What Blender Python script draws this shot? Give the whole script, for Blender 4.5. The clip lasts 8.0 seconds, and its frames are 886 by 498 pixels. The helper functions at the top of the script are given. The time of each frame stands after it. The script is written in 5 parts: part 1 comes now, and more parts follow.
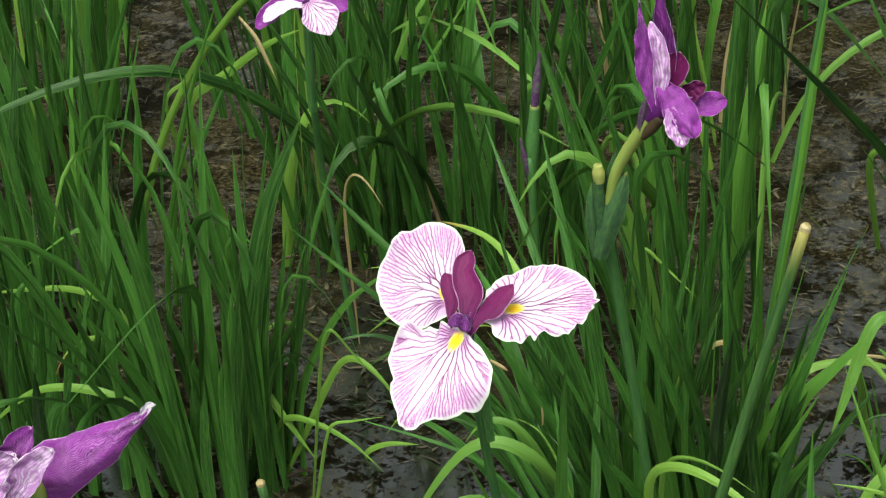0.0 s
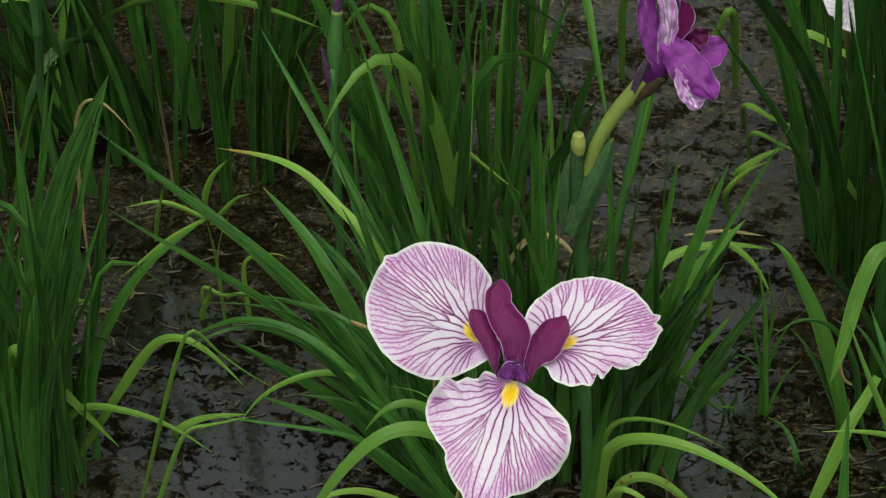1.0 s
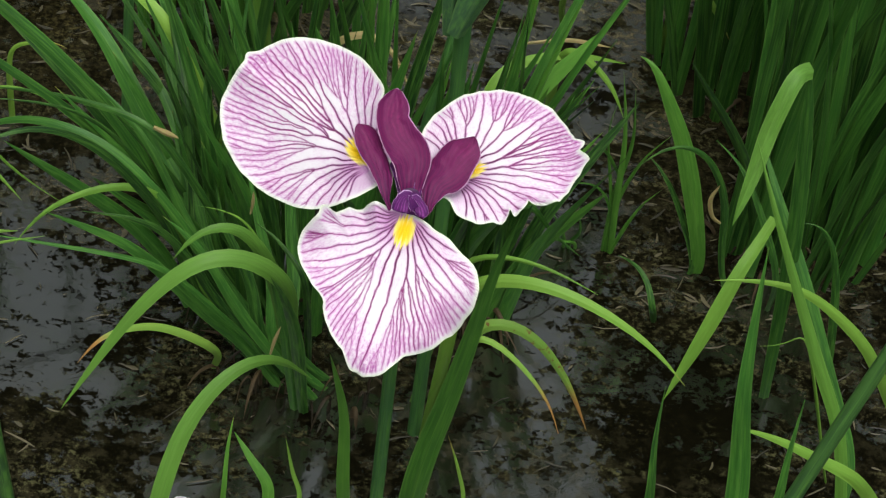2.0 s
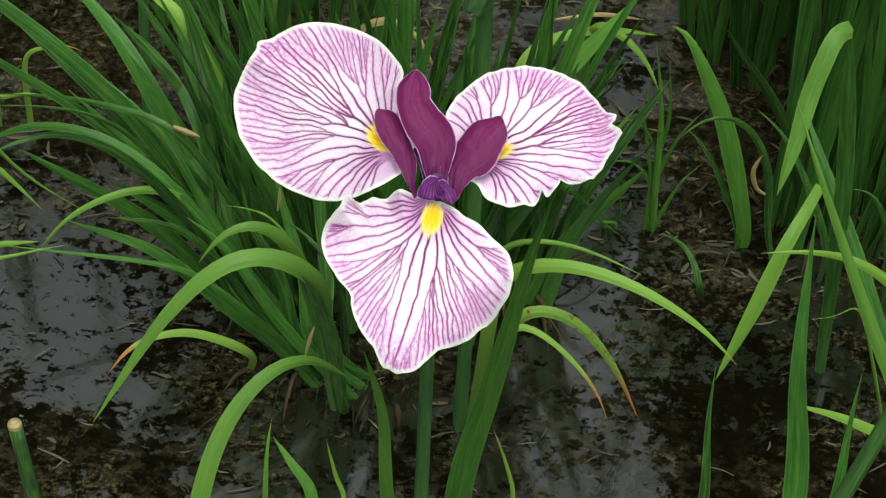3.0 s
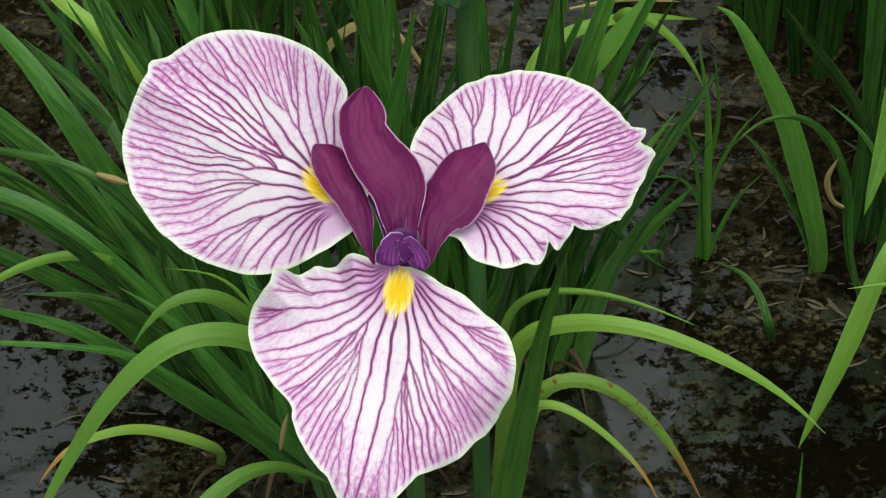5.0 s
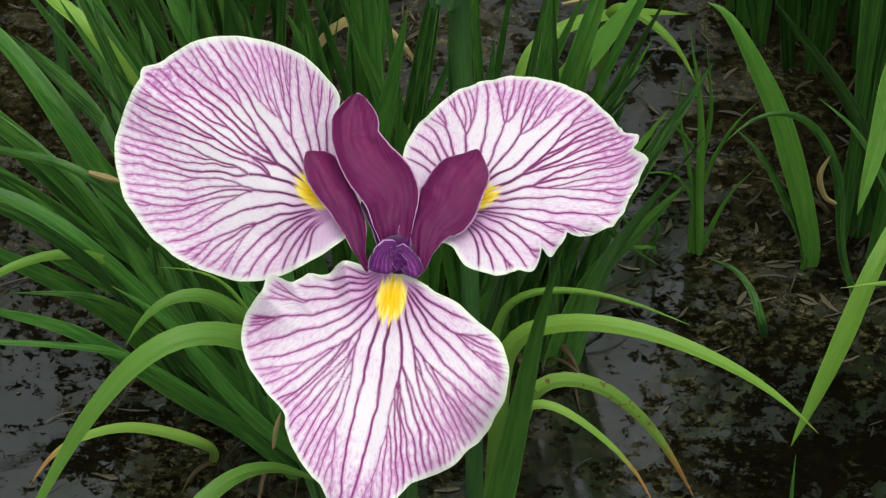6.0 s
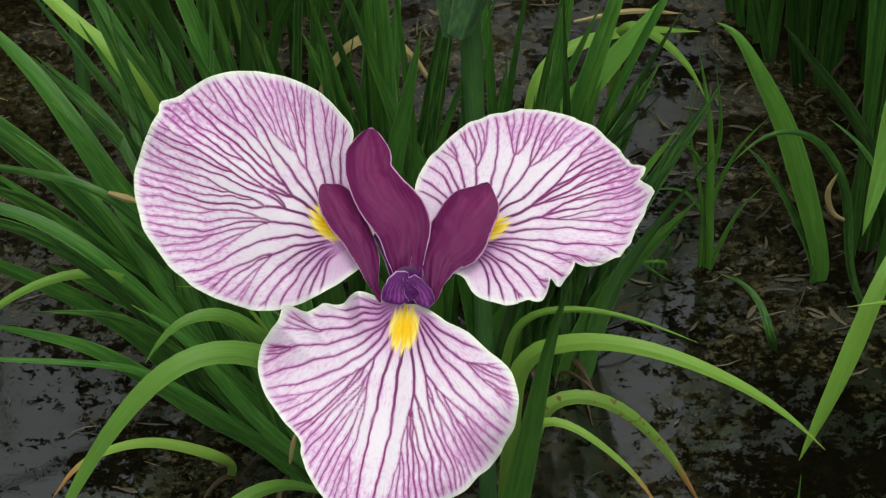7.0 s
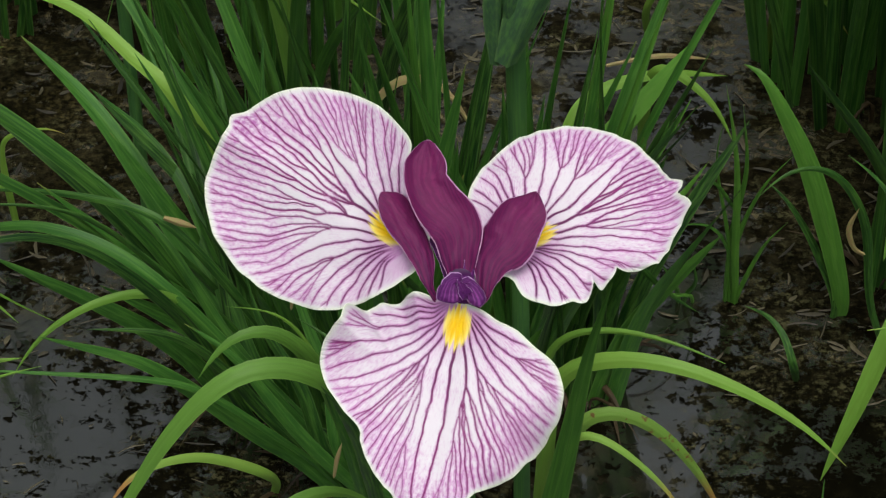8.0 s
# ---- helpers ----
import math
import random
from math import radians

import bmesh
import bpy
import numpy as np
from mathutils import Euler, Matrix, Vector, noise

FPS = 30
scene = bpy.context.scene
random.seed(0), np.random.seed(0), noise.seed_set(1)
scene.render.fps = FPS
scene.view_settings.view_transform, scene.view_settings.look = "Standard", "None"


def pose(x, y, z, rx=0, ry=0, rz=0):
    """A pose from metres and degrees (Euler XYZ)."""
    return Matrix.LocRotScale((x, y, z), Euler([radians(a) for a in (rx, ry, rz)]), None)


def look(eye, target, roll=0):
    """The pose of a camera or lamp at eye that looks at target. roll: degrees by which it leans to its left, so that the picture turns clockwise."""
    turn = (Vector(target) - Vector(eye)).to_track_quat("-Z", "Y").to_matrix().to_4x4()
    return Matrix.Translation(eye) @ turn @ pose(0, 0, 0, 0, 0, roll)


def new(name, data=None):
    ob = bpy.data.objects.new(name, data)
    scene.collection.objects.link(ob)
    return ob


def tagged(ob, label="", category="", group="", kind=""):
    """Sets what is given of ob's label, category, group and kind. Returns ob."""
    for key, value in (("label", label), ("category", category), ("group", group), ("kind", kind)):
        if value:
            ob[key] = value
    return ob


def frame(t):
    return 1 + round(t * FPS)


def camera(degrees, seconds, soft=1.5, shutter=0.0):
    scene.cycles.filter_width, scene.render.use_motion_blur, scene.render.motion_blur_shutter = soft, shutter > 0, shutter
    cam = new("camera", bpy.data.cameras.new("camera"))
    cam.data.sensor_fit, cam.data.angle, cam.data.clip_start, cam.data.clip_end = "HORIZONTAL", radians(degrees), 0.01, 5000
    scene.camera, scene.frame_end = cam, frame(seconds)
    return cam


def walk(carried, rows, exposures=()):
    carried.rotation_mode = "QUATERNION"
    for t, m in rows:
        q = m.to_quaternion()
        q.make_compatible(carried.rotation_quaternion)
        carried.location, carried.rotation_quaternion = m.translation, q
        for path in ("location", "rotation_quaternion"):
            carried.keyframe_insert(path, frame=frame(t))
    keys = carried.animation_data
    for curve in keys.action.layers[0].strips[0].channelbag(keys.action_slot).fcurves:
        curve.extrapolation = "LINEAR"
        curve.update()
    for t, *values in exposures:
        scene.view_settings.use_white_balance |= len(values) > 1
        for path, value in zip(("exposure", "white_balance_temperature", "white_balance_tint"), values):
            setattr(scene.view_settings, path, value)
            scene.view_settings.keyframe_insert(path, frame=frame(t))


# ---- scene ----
cam = camera(20.0, 8.0, soft=1.3)
walk(cam, [
    (0.0, look((0.7315, -1.2243, 1.3696), (0.3339, -0.5672, 0.9004), -7.14)),
    (0.5, look((0.3884, -1.2113, 1.4543), (0.1553, -0.5288, 0.9159), -4.89)),
    (1.0, look((0.1271, -1.0048, 1.4388), (0.0182, -0.3434, 0.8382), -2.12)),
    (1.5, look((-0.0116, -0.8982, 1.3747), (-0.0112, -0.2644, 0.7357), 2.00)),
    (2.0, look((-0.0119, -0.8160, 1.2533), (0.0111, -0.1907, 0.6065), 8.23)),
    (2.2, look((-0.0014, -0.7823, 1.2146), (0.0173, -0.1597, 0.5650), 8.12)),
    (3.5, look((-0.0027, -0.7776, 1.2143), (0.0040, -0.1537, 0.5657), 2.09)),
    (4.0, look((0.0004, -0.6825, 1.1239), (0.0174, -0.0559, 0.4781), 2.58)),
    (4.5, look((0.0266, -0.5491, 1.0111), (0.0151, 0.0734, 0.3612), -0.91)),
    (4.7, look((0.0259, -0.5498, 1.0097), (0.0110, 0.0730, 0.3602), -1.12)),
    (6.0, look((0.0254, -0.5422, 1.0153), (0.0137, 0.0753, 0.3606), -0.96)),
    (6.5, look((0.0242, -0.5431, 1.0304), (0.0112, 0.0704, 0.3721), -1.20)),
    (7.0, look((0.0280, -0.5476, 1.0387), (0.0098, 0.0680, 0.3825), -1.54)),
    (7.5, look((0.0181, -0.5591, 1.0459), (0.0062, 0.0595, 0.3924), -1.07)),
    (8.0, look((0.0160, -0.6059, 1.0654), (-0.0069, 0.0286, 0.4275), -1.14)),
], exposures=((0.0, 0.56, 6450, 5), (0.5, 0.15, 6450, 5), (1.0, -0.3, 6450, 5), (1.5, -0.4, 6450, 5), (2.0, 0.1, 6450, 5), (2.2, 0.15, 6450, 5), (3.5, 0.2, 6450, 5), (4.5, 0.0, 6450, 5), (6.0, -0.1, 6450, 5), (6.5, -0.12, 6450, 6), (7.0, -0.22, 6450, 8), (7.5, -0.2, 6450, 9), (8.0, -0.22, 6450, 9)))

# ---- world and light: a bright overcast sky ----
SUN_EL, SUN_AZ = radians(70), radians(165)
world = bpy.data.worlds.new("overcast_sky")
scene.world = world
world.use_nodes = True
wt = world.node_tree
sky = wt.nodes.new("ShaderNodeTexSky")
sky.sky_type, sky.sun_disc = "NISHITA", False
sky.sun_elevation, sky.sun_rotation = SUN_EL, SUN_AZ
sky.air_density, sky.dust_density, sky.ozone_density = 0.5, 7.0, 0.4
haze = wt.nodes.new("ShaderNodeHueSaturation")
haze.inputs["Saturation"].default_value = 0.3
wt.links.new(sky.outputs[0], haze.inputs["Color"])
wt.links.new(haze.outputs[0], wt.nodes["Background"].inputs[0])
wt.nodes["Background"].inputs[1].default_value = 0.19
sun = new("sun", bpy.data.lights.new("sun", "SUN"))
sun.data.energy, sun.data.angle, sun.data.color = 1.0, radians(35), (1.0, 0.97, 0.92)
sun.rotation_euler = (radians(90) - SUN_EL, 0, SUN_AZ + math.pi)


# ---- materials ----
class Nodes:
    """Short names for building a node tree."""

    def __init__(self, name):
        self.mat = bpy.data.materials.new(name)
        self.mat.use_nodes = True
        self.t = self.mat.node_tree
        self.bsdf = self.t.nodes["Principled BSDF"]

    def set(self, socket, v):
        if isinstance(v, bpy.types.NodeSocket):
            self.t.links.new(v, socket)
        elif isinstance(v, (tuple, list)) and len(v) == 3 and socket.type == "RGBA":
            socket.default_value = (*v, 1)
        else:
            socket.default_value = v

    def out(self, **kw):
        for k, v in kw.items():
            self.set(self.bsdf.inputs[k.replace("_", " ")], v)
        return self.mat

    def math(self, op, a, b=0.0, c=0.0):
        n = self.t.nodes.new("ShaderNodeMath")
        n.operation = op
        for s, v in zip(n.inputs, (a, b, c)):
            self.set(s, v)
        return n.outputs[0]

    def smooth(self, v, lo, hi, a=0.0, b=1.0):
        n = self.t.nodes.new("ShaderNodeMapRange")
        n.interpolation_type = "SMOOTHSTEP"
        for s, x in zip(n.inputs, (v, lo, hi, a, b)):
            self.set(s, x)
        return n.outputs[0]

    def mix(self, f, a, b, kind="MIX"):
        n = self.t.nodes.new("ShaderNodeMix")
        n.data_type, n.blend_type = "RGBA", kind
        self.set(n.inputs[0], f), self.set(n.inputs[6], a), self.set(n.inputs[7], b)
        return n.outputs[2]

    def uv(self, name):
        n = self.t.nodes.new("ShaderNodeUVMap")
        n.uv_map = name
        return n.outputs[0]

    def place(self):
        return self.t.nodes.new("ShaderNodeTexCoord").outputs["Object"]

    def split(self, v):
        n = self.t.nodes.new("ShaderNodeSeparateXYZ")
        self.set(n.inputs[0], v)
        return n.outputs

    def join(self, x, y, z=0.0):
        n = self.t.nodes.new("ShaderNodeCombineXYZ")
        for s, v in zip(n.inputs, (x, y, z)):
            self.set(s, v)
        return n.outputs[0]

    def noise(self, at, scale, detail=3.0, rough=0.55, colour=False):
        n = self.t.nodes.new("ShaderNodeTexNoise")
        self.set(n.inputs["Vector"], at)
        n.inputs["Scale"].default_value, n.inputs["Detail"].default_value = scale, detail
        n.inputs["Roughness"].default_value = rough
        return n.outputs[1 if colour else 0]

    def random(self):
        return self.t.nodes.new("ShaderNodeObjectInfo").outputs["Random"]

    def thin(self, colour, normal, share):
        """Lets some of the light through, as leaves and petals do."""
        t = self.t.nodes.new("ShaderNodeBsdfTranslucent")
        self.set(t.inputs["Color"], colour), self.set(t.inputs["Normal"], normal)
        x = self.t.nodes.new("ShaderNodeMixShader")
        x.inputs[0].default_value = share
        self.t.links.new(self.bsdf.outputs[0], x.inputs[1])
        self.t.links.new(t.outputs[0], x.inputs[2])
        self.t.links.new(x.outputs[0], self.t.nodes["Material Output"].inputs["Surface"])
        return self.mat

    def bump(self, h, strength, distance):
        n = self.t.nodes.new("ShaderNodeBump")
        n.inputs["Strength"].default_value, n.inputs["Distance"].default_value = strength, distance
        self.set(n.inputs["Height"], h)
        return n.outputs[0]


def leaf_material(name, dark, light, tip=(0.30, 0.26, 0.06), dry=0.0, glow=0.20, spots=0.0):
    """A sword leaf: fine parallel ribs, uneven green, thin pale edges, a tip that may have dried and rusty spots."""
    m = Nodes(name)
    u, v, _ = m.split(m.uv("leaf"))
    rnd = m.random()
    cells = m.noise(m.join(m.math("MULTIPLY", u, 900.0), m.math("MULTIPLY", v, 14.0), m.math("MULTIPLY", rnd, 40.0)), 1.0, 2.0)
    blotch = m.noise(m.place(), 22.0, 3.0)
    c = m.mix(m.math("ADD", m.math("MULTIPLY", rnd, 0.95), m.math("MULTIPLY", m.math("SUBTRACT", blotch, 0.45), 0.6)), dark, light)
    c = m.mix(m.smooth(cells, 0.35, 0.75), c, m.mix(0.26, c, (0.17, 0.40, 0.05)), "MIX")
    side, _, _ = m.split(m.uv("edge"))
    side = m.math("ABSOLUTE", side)
    c = m.mix(m.smooth(side, 0.84, 0.97, 0.0, 0.32), c, m.mix(0.55, c, (0.26, 0.42, 0.12)))
    c = m.mix(m.math("MULTIPLY", m.smooth(side, 0.05, 0.16, 0.35, 0.0), m.smooth(side, 0.001, 0.03)), c, m.mix(0.4, c, (0.20, 0.36, 0.08)))
    if spots:
        rust = m.math("MULTIPLY", m.smooth(m.noise(m.place(), 210.0, 3.0), 0.60, 0.68, 0.0, spots), m.smooth(v, 0.35, 0.6))
        c = m.mix(rust, c, (0.14, 0.055, 0.018))
    dried = m.smooth(m.math("ADD", v, m.math("MULTIPLY", m.math("SUBTRACT", rnd, 1.0 - dry), 0.25)), 0.93, 1.02)
    c = m.mix(dried, c, tip)
    ribs = m.math("SINE", m.math("MULTIPLY", u, 2600.0))
    h = m.math("ADD", m.math("MULTIPLY", ribs, 0.16), cells)
    bump = m.bump(h, 0.25, 0.0008)
    m.out(Base_Color=c, Roughness=m.math("ADD", m.math("MULTIPLY", cells, 0.2), 0.40), Normal=bump, Specular_IOR_Level=0.25)
    return m.thin(m.mix(0.5, c, (0.35, 0.55, 0.05), "MULTIPLY"), bump, glow)


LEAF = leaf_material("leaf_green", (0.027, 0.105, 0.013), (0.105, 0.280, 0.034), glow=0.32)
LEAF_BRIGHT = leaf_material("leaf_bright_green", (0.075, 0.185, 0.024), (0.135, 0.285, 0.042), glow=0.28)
# Deep leaf green; the shade in and behind the clumps is in this colour.
LEAF_DEEP_SHADED = leaf_material("leaf_deep_shaded_green", (0.005, 0.029, 0.005), (0.038, 0.142, 0.019), glow=0.24)
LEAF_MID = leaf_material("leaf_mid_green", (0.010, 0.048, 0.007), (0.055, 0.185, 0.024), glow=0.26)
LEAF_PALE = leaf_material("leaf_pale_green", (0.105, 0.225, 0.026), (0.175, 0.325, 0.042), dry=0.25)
LEAF_TIPPED = leaf_material("leaf_dry_tipped", (0.12, 0.26, 0.03), (0.20, 0.34, 0.05), tip=(0.30, 0.16, 0.045), dry=0.6)
LEAF_SPOTTED = leaf_material("leaf_rust_spotted", (0.10, 0.22, 0.03), (0.16, 0.29, 0.045), tip=(0.30, 0.16, 0.045), dry=0.4, spots=0.9)
LEAF_DRY = leaf_material("leaf_dried", (0.26, 0.18, 0.08), (0.44, 0.33, 0.17))
STEM = leaf_material("stem_green", (0.035, 0.11, 0.03), (0.06, 0.17, 0.045))
BUD = leaf_material("bud_yellow_green", (0.20, 0.27, 0.05), (0.30, 0.36, 0.09))
DARK_BUD = leaf_material("bud_dark_violet", (0.040, 0.006, 0.050), (0.075, 0.014, 0.095), glow=0.02)
BRACT = leaf_material("bract_green", (0.020, 0.054, 0.024), (0.040, 0.098, 0.044))
BUD_TIP = leaf_material("bud_tip_yellow", (0.33, 0.36, 0.09), (0.46, 0.46, 0.15))
DARK_STEM = leaf_material("stem_dark_green", (0.014, 0.042, 0.012), (0.028, 0.075, 0.020), glow=0.02)


def rotted_material():
    m = Nodes("leaf_rotted")
    c = m.mix(m.random(), (0.010, 0.007, 0.003), (0.075, 0.052, 0.024))
    c = m.mix(m.noise(m.place(), 260.0, 4.0), c, m.mix(0.7, c, (0.008, 0.007, 0.003)))
    return m.out(Base_Color=c, Roughness=0.6, Specular_IOR_Level=0.2, Normal=m.bump(m.noise(m.place(), 500.0), 0.4, 0.001))


OLD = rotted_material()
CUT = leaf_material("cut_straw", (0.36, 0.27, 0.13), (0.50, 0.40, 0.22))


def petal_material(name, ground, tint, vein, count, rim, tinted, stained=0.0, foot=0.022, rim_at=0.955, relief=0.4, torn=0.10):
    """A petal: veins that fan out from its throat and fork twice, a tint between them, a pale rim and a yellow mark at the throat."""
    m = Nodes(name)
    along, across, _ = m.split(m.uv("petal"))
    edge, _, _ = m.split(m.uv("rim"))
    at = m.join(along, across)
    wob = m.noise(at, 38.0, 2.0)
    fine = m.noise(at, 210.0, 2.0)
    x = m.math("ADD", along, 0.006)
    r = m.math("SQRT", m.math("ADD", m.math("MULTIPLY", x, x), m.math("MULTIPLY", across, across)))
    ang = m.math("ARCTAN2", across, x)
    ang = m.math("DIVIDE", ang, m.smooth(r, 0.0, 0.075, 0.72, 1.12))
    ang = m.math("ADD", ang, m.math("MULTIPLY", m.math("SUBTRACT", wob, 0.5), 0.10))
    ang = m.math("ADD", ang, m.math("MULTIPLY", m.math("SUBTRACT", fine, 0.5), 0.022))
    lane = m.math("MULTIPLY", ang, count)
    own = m.noise(m.join(m.math("FLOOR", lane), 3.7), 1.7, 0.0)
    f = m.math("ABSOLUTE", m.math("SUBTRACT", m.math("FRACT", lane), 0.5))
    start = m.math("ADD", r, m.math("MULTIPLY", m.math("SUBTRACT", own, 0.5), -0.060))
    one = m.math("ABSOLUTE", m.math("SUBTRACT", f, m.smooth(start, 0.014, 0.040, 0.0, 0.25)))
    two = m.math("ABSOLUTE", m.math("SUBTRACT", one, m.smooth(m.math("ADD", start, m.math("MULTIPLY", wob, 0.012)), 0.044, 0.066, 0.0, 0.125)))
    d = m.math("MULTIPLY", m.math("DIVIDE", two, count), r)
    width = m.math("ADD", m.smooth(r, 0.012, 0.075, 0.00044, 0.00023), m.math("MULTIPLY", m.math("SUBTRACT", fine, 0.5), 0.00022))
    veins = m.smooth(d, m.math("MULTIPLY", width, 0.70), m.math("MULTIPLY", width, 1.30), 1.0, 0.0)
    cloud = m.noise(at, 240.0, 5.0, 0.78)
    patch = m.noise(at, 34.0, 2.0)
    near = m.smooth(d, 0.0003, 0.0022, 0.30, 0.0)
    amount = m.math("ADD", m.math("MULTIPLY", m.smooth(edge, 0.25, 0.95), 0.24), m.math("MULTIPLY", patch, 0.34))
    amount = m.math("MULTIPLY", m.smooth(m.math("ADD", m.math("ADD", cloud, amount), near), 0.76, 1.20), tinted)
    c = m.mix(amount, ground, tint)
    c = m.mix(m.smooth(r, 0.006, foot, 0.88, 0.0), c, tint)
    stain = m.math("MULTIPLY", m.smooth(m.math("ABSOLUTE", across), 0.001, 0.010, stained, 0.0), m.smooth(edge, 0.45, 0.98))
    stain = m.math("MULTIPLY", stain, m.math("MULTIPLY", m.smooth(along, 0.01, 0.04), m.smooth(cloud, 0.3, 0.6)))
    c = m.mix(stain, c, vein)
    c = m.mix(m.math("MULTIPLY", veins, m.smooth(edge, 0.92, 0.980, 0.85, 0.15)), c, vein)
    ragged = m.math("ADD", edge, m.math("MULTIPLY", m.math("SUBTRACT", fine, 0.5), torn))
    c = m.mix(m.smooth(ragged, rim_at, rim_at + 0.03), c, rim)
    h = m.math("SUBTRACT", m.math("MULTIPLY", cloud, 0.4), m.math("MULTIPLY", veins, 0.9))
    bump = m.bump(h, relief, 0.0006)
    m.out(Base_Color=c, Roughness=0.55, Normal=bump, Specular_IOR_Level=0.2, Sheen_Weight=0.1, Sheen_Roughness=0.4)
    return m.thin(c, bump, 0.22)


def fall_material():
    """A fall: white ground, dark forking veins from the vein layer, a mottled pink net between them, a thin greenish rim and a yellow mark."""
    m = Nodes("petal_veined")
    along, across, _ = m.split(m.uv("petal"))
    edge, _, _ = m.split(m.uv("rim"))
    vein, gap, _ = m.split(m.uv("vein"))
    at = m.join(along, across)
    r = m.math("SQRT", m.math("ADD", m.math("MULTIPLY", along, along), m.math("MULTIPLY", across, across)))
    ang = m.math("ARCTAN2", across, m.math("ADD", along, 0.004))
    streak = m.join(m.math("MULTIPLY", ang, 60.0), m.math("MULTIPLY", r, 430.0))
    cloud = m.noise(streak, 1.0, 4.0, 0.7)
    patch = m.noise(at, 55.0, 3.0, 0.6)
    beside = m.smooth(gap, 0.15, 1.25, 0.34, 0.0)
    amount = m.math("ADD", m.math("MULTIPLY", m.smooth(edge, 0.25, 0.85), 0.20), m.math("MULTIPLY", m.math("SUBTRACT", patch, 0.5), 0.75))
    amount = m.math("ADD", m.math("ADD", cloud, amount), beside)
    amount = m.smooth(amount, 0.465, 1.08, 0.0, 0.83)
    amount = m.math("MULTIPLY", amount, m.smooth(edge, 0.93, 0.98, 1.0, 0.3))
    c = m.mix(amount, (0.735, 0.70, 0.75), m.mix(m.smooth(cloud, 0.40, 0.66), (0.64, 0.36, 0.62), (0.49, 0.13, 0.45)))
    c = m.mix(m.smooth(r, 0.006, 0.022, 0.50, 0.0), c, (0.44, 0.15, 0.44))
    stain = m.math("MULTIPLY", m.smooth(m.math("ABSOLUTE", across), 0.001, 0.008, 0.6, 0.0), m.math("MULTIPLY", m.smooth(edge, 0.55, 0.96), m.smooth(cloud, 0.35, 0.6)))
    c = m.mix(m.math("MULTIPLY", stain, m.smooth(along, 0.02, 0.05)), c, (0.33, 0.06, 0.31))
    hair = m.noise(m.join(m.math("MULTIPLY", ang, 90.0), m.math("MULTIPLY", r, 75.0)), 1.0, 2.0)
    hair = m.math("MULTIPLY", m.smooth(hair, 0.57, 0.68), m.math("MULTIPLY", m.smooth(edge, 0.35, 0.80, 0.0, 0.30), m.smooth(edge, 0.92, 0.965, 1.0, 0.0)))
    c = m.mix(hair, c, (0.36, 0.06, 0.30))
    dark = m.mix(m.smooth(r, 0.006, 0.050), (0.090, 0.002, 0.060), (0.235, 0.008, 0.140))
    c = m.mix(m.smooth(edge, 0.945, 0.985, 0.0, 0.75), c, (0.74, 0.77, 0.71))
    c = m.mix(m.math("MULTIPLY", vein, m.smooth(edge, 0.925, 0.977, 0.96, 0.0)), c, dark)
    c = m.mix(m.smooth(edge, 0.982, 0.992), c, (0.76, 0.82, 0.68))
    a = m.math("DIVIDE", m.math("ADD", m.math("SUBTRACT", along, 0.0060), m.math("MULTIPLY", m.math("SUBTRACT", m.noise(m.join(0.0, across), 900.0, 1.0), 0.5), 0.014)), 0.0075)
    b = m.math("DIVIDE", across, 0.0046)
    e = m.math("ADD", m.math("MULTIPLY", a, a), m.math("MULTIPLY", b, b))
    c = m.mix(m.smooth(e, 0.70, 1.35, 1.0, 0.0), c, m.mix(m.smooth(e, 0.1, 0.9), (0.86, 0.56, 0.0), (0.90, 0.76, 0.16)))
    h = m.math("SUBTRACT", m.math("MULTIPLY", cloud, 0.5), m.math("MULTIPLY", vein, 0.8))
    bump = m.bump(h, 0.5, 0.0006)
    m.out(Base_Color=c, Roughness=0.5, Normal=bump, Specular_IOR_Level=0.25, Sheen_Weight=0.1, Sheen_Roughness=0.4)
    return m.thin(c, bump, 0.22)


FALL = fall_material()
STANDARD = petal_material("petal_purple", (0.185, 0.013, 0.095), (0.050, 0.004, 0.048), (0.135, 0.008, 0.073), 9.0, (0.50, 0.28, 0.46), 0.50, foot=0.056, rim_at=0.930, relief=0.2, torn=0.10)
STYLE = petal_material("style_violet", (0.215, 0.040, 0.225), (0.055, 0.006, 0.090), (0.080, 0.008, 0.100), 9.0, (0.46, 0.27, 0.50), 0.72, foot=0.010, rim_at=0.92, torn=0.16)
WILTED = petal_material("petal_wilted", (0.56, 0.25, 0.58), (0.30, 0.045, 0.34), (0.24, 0.032, 0.28), 23.0, (0.66, 0.46, 0.66), 1.0, rim_at=0.95, relief=0.8)
PINK = petal_material("petal_faded", (0.74, 0.64, 0.74), (0.48, 0.22, 0.52), (0.46, 0.20, 0.50), 9.0, (0.74, 0.66, 0.72), 1.0, rim_at=0.9)
WHITE = petal_material("petal_white", (0.78, 0.78, 0.76), (0.70, 0.68, 0.74), (0.60, 0.52, 0.66), 5.2, (0.80, 0.82, 0.78), 0.5)
PALE_PETAL = petal_material("petal_pale_pink", (0.74, 0.71, 0.74), (0.57, 0.34, 0.56), (0.20, 0.02, 0.17), 5.2, (0.74, 0.78, 0.70), 0.95)


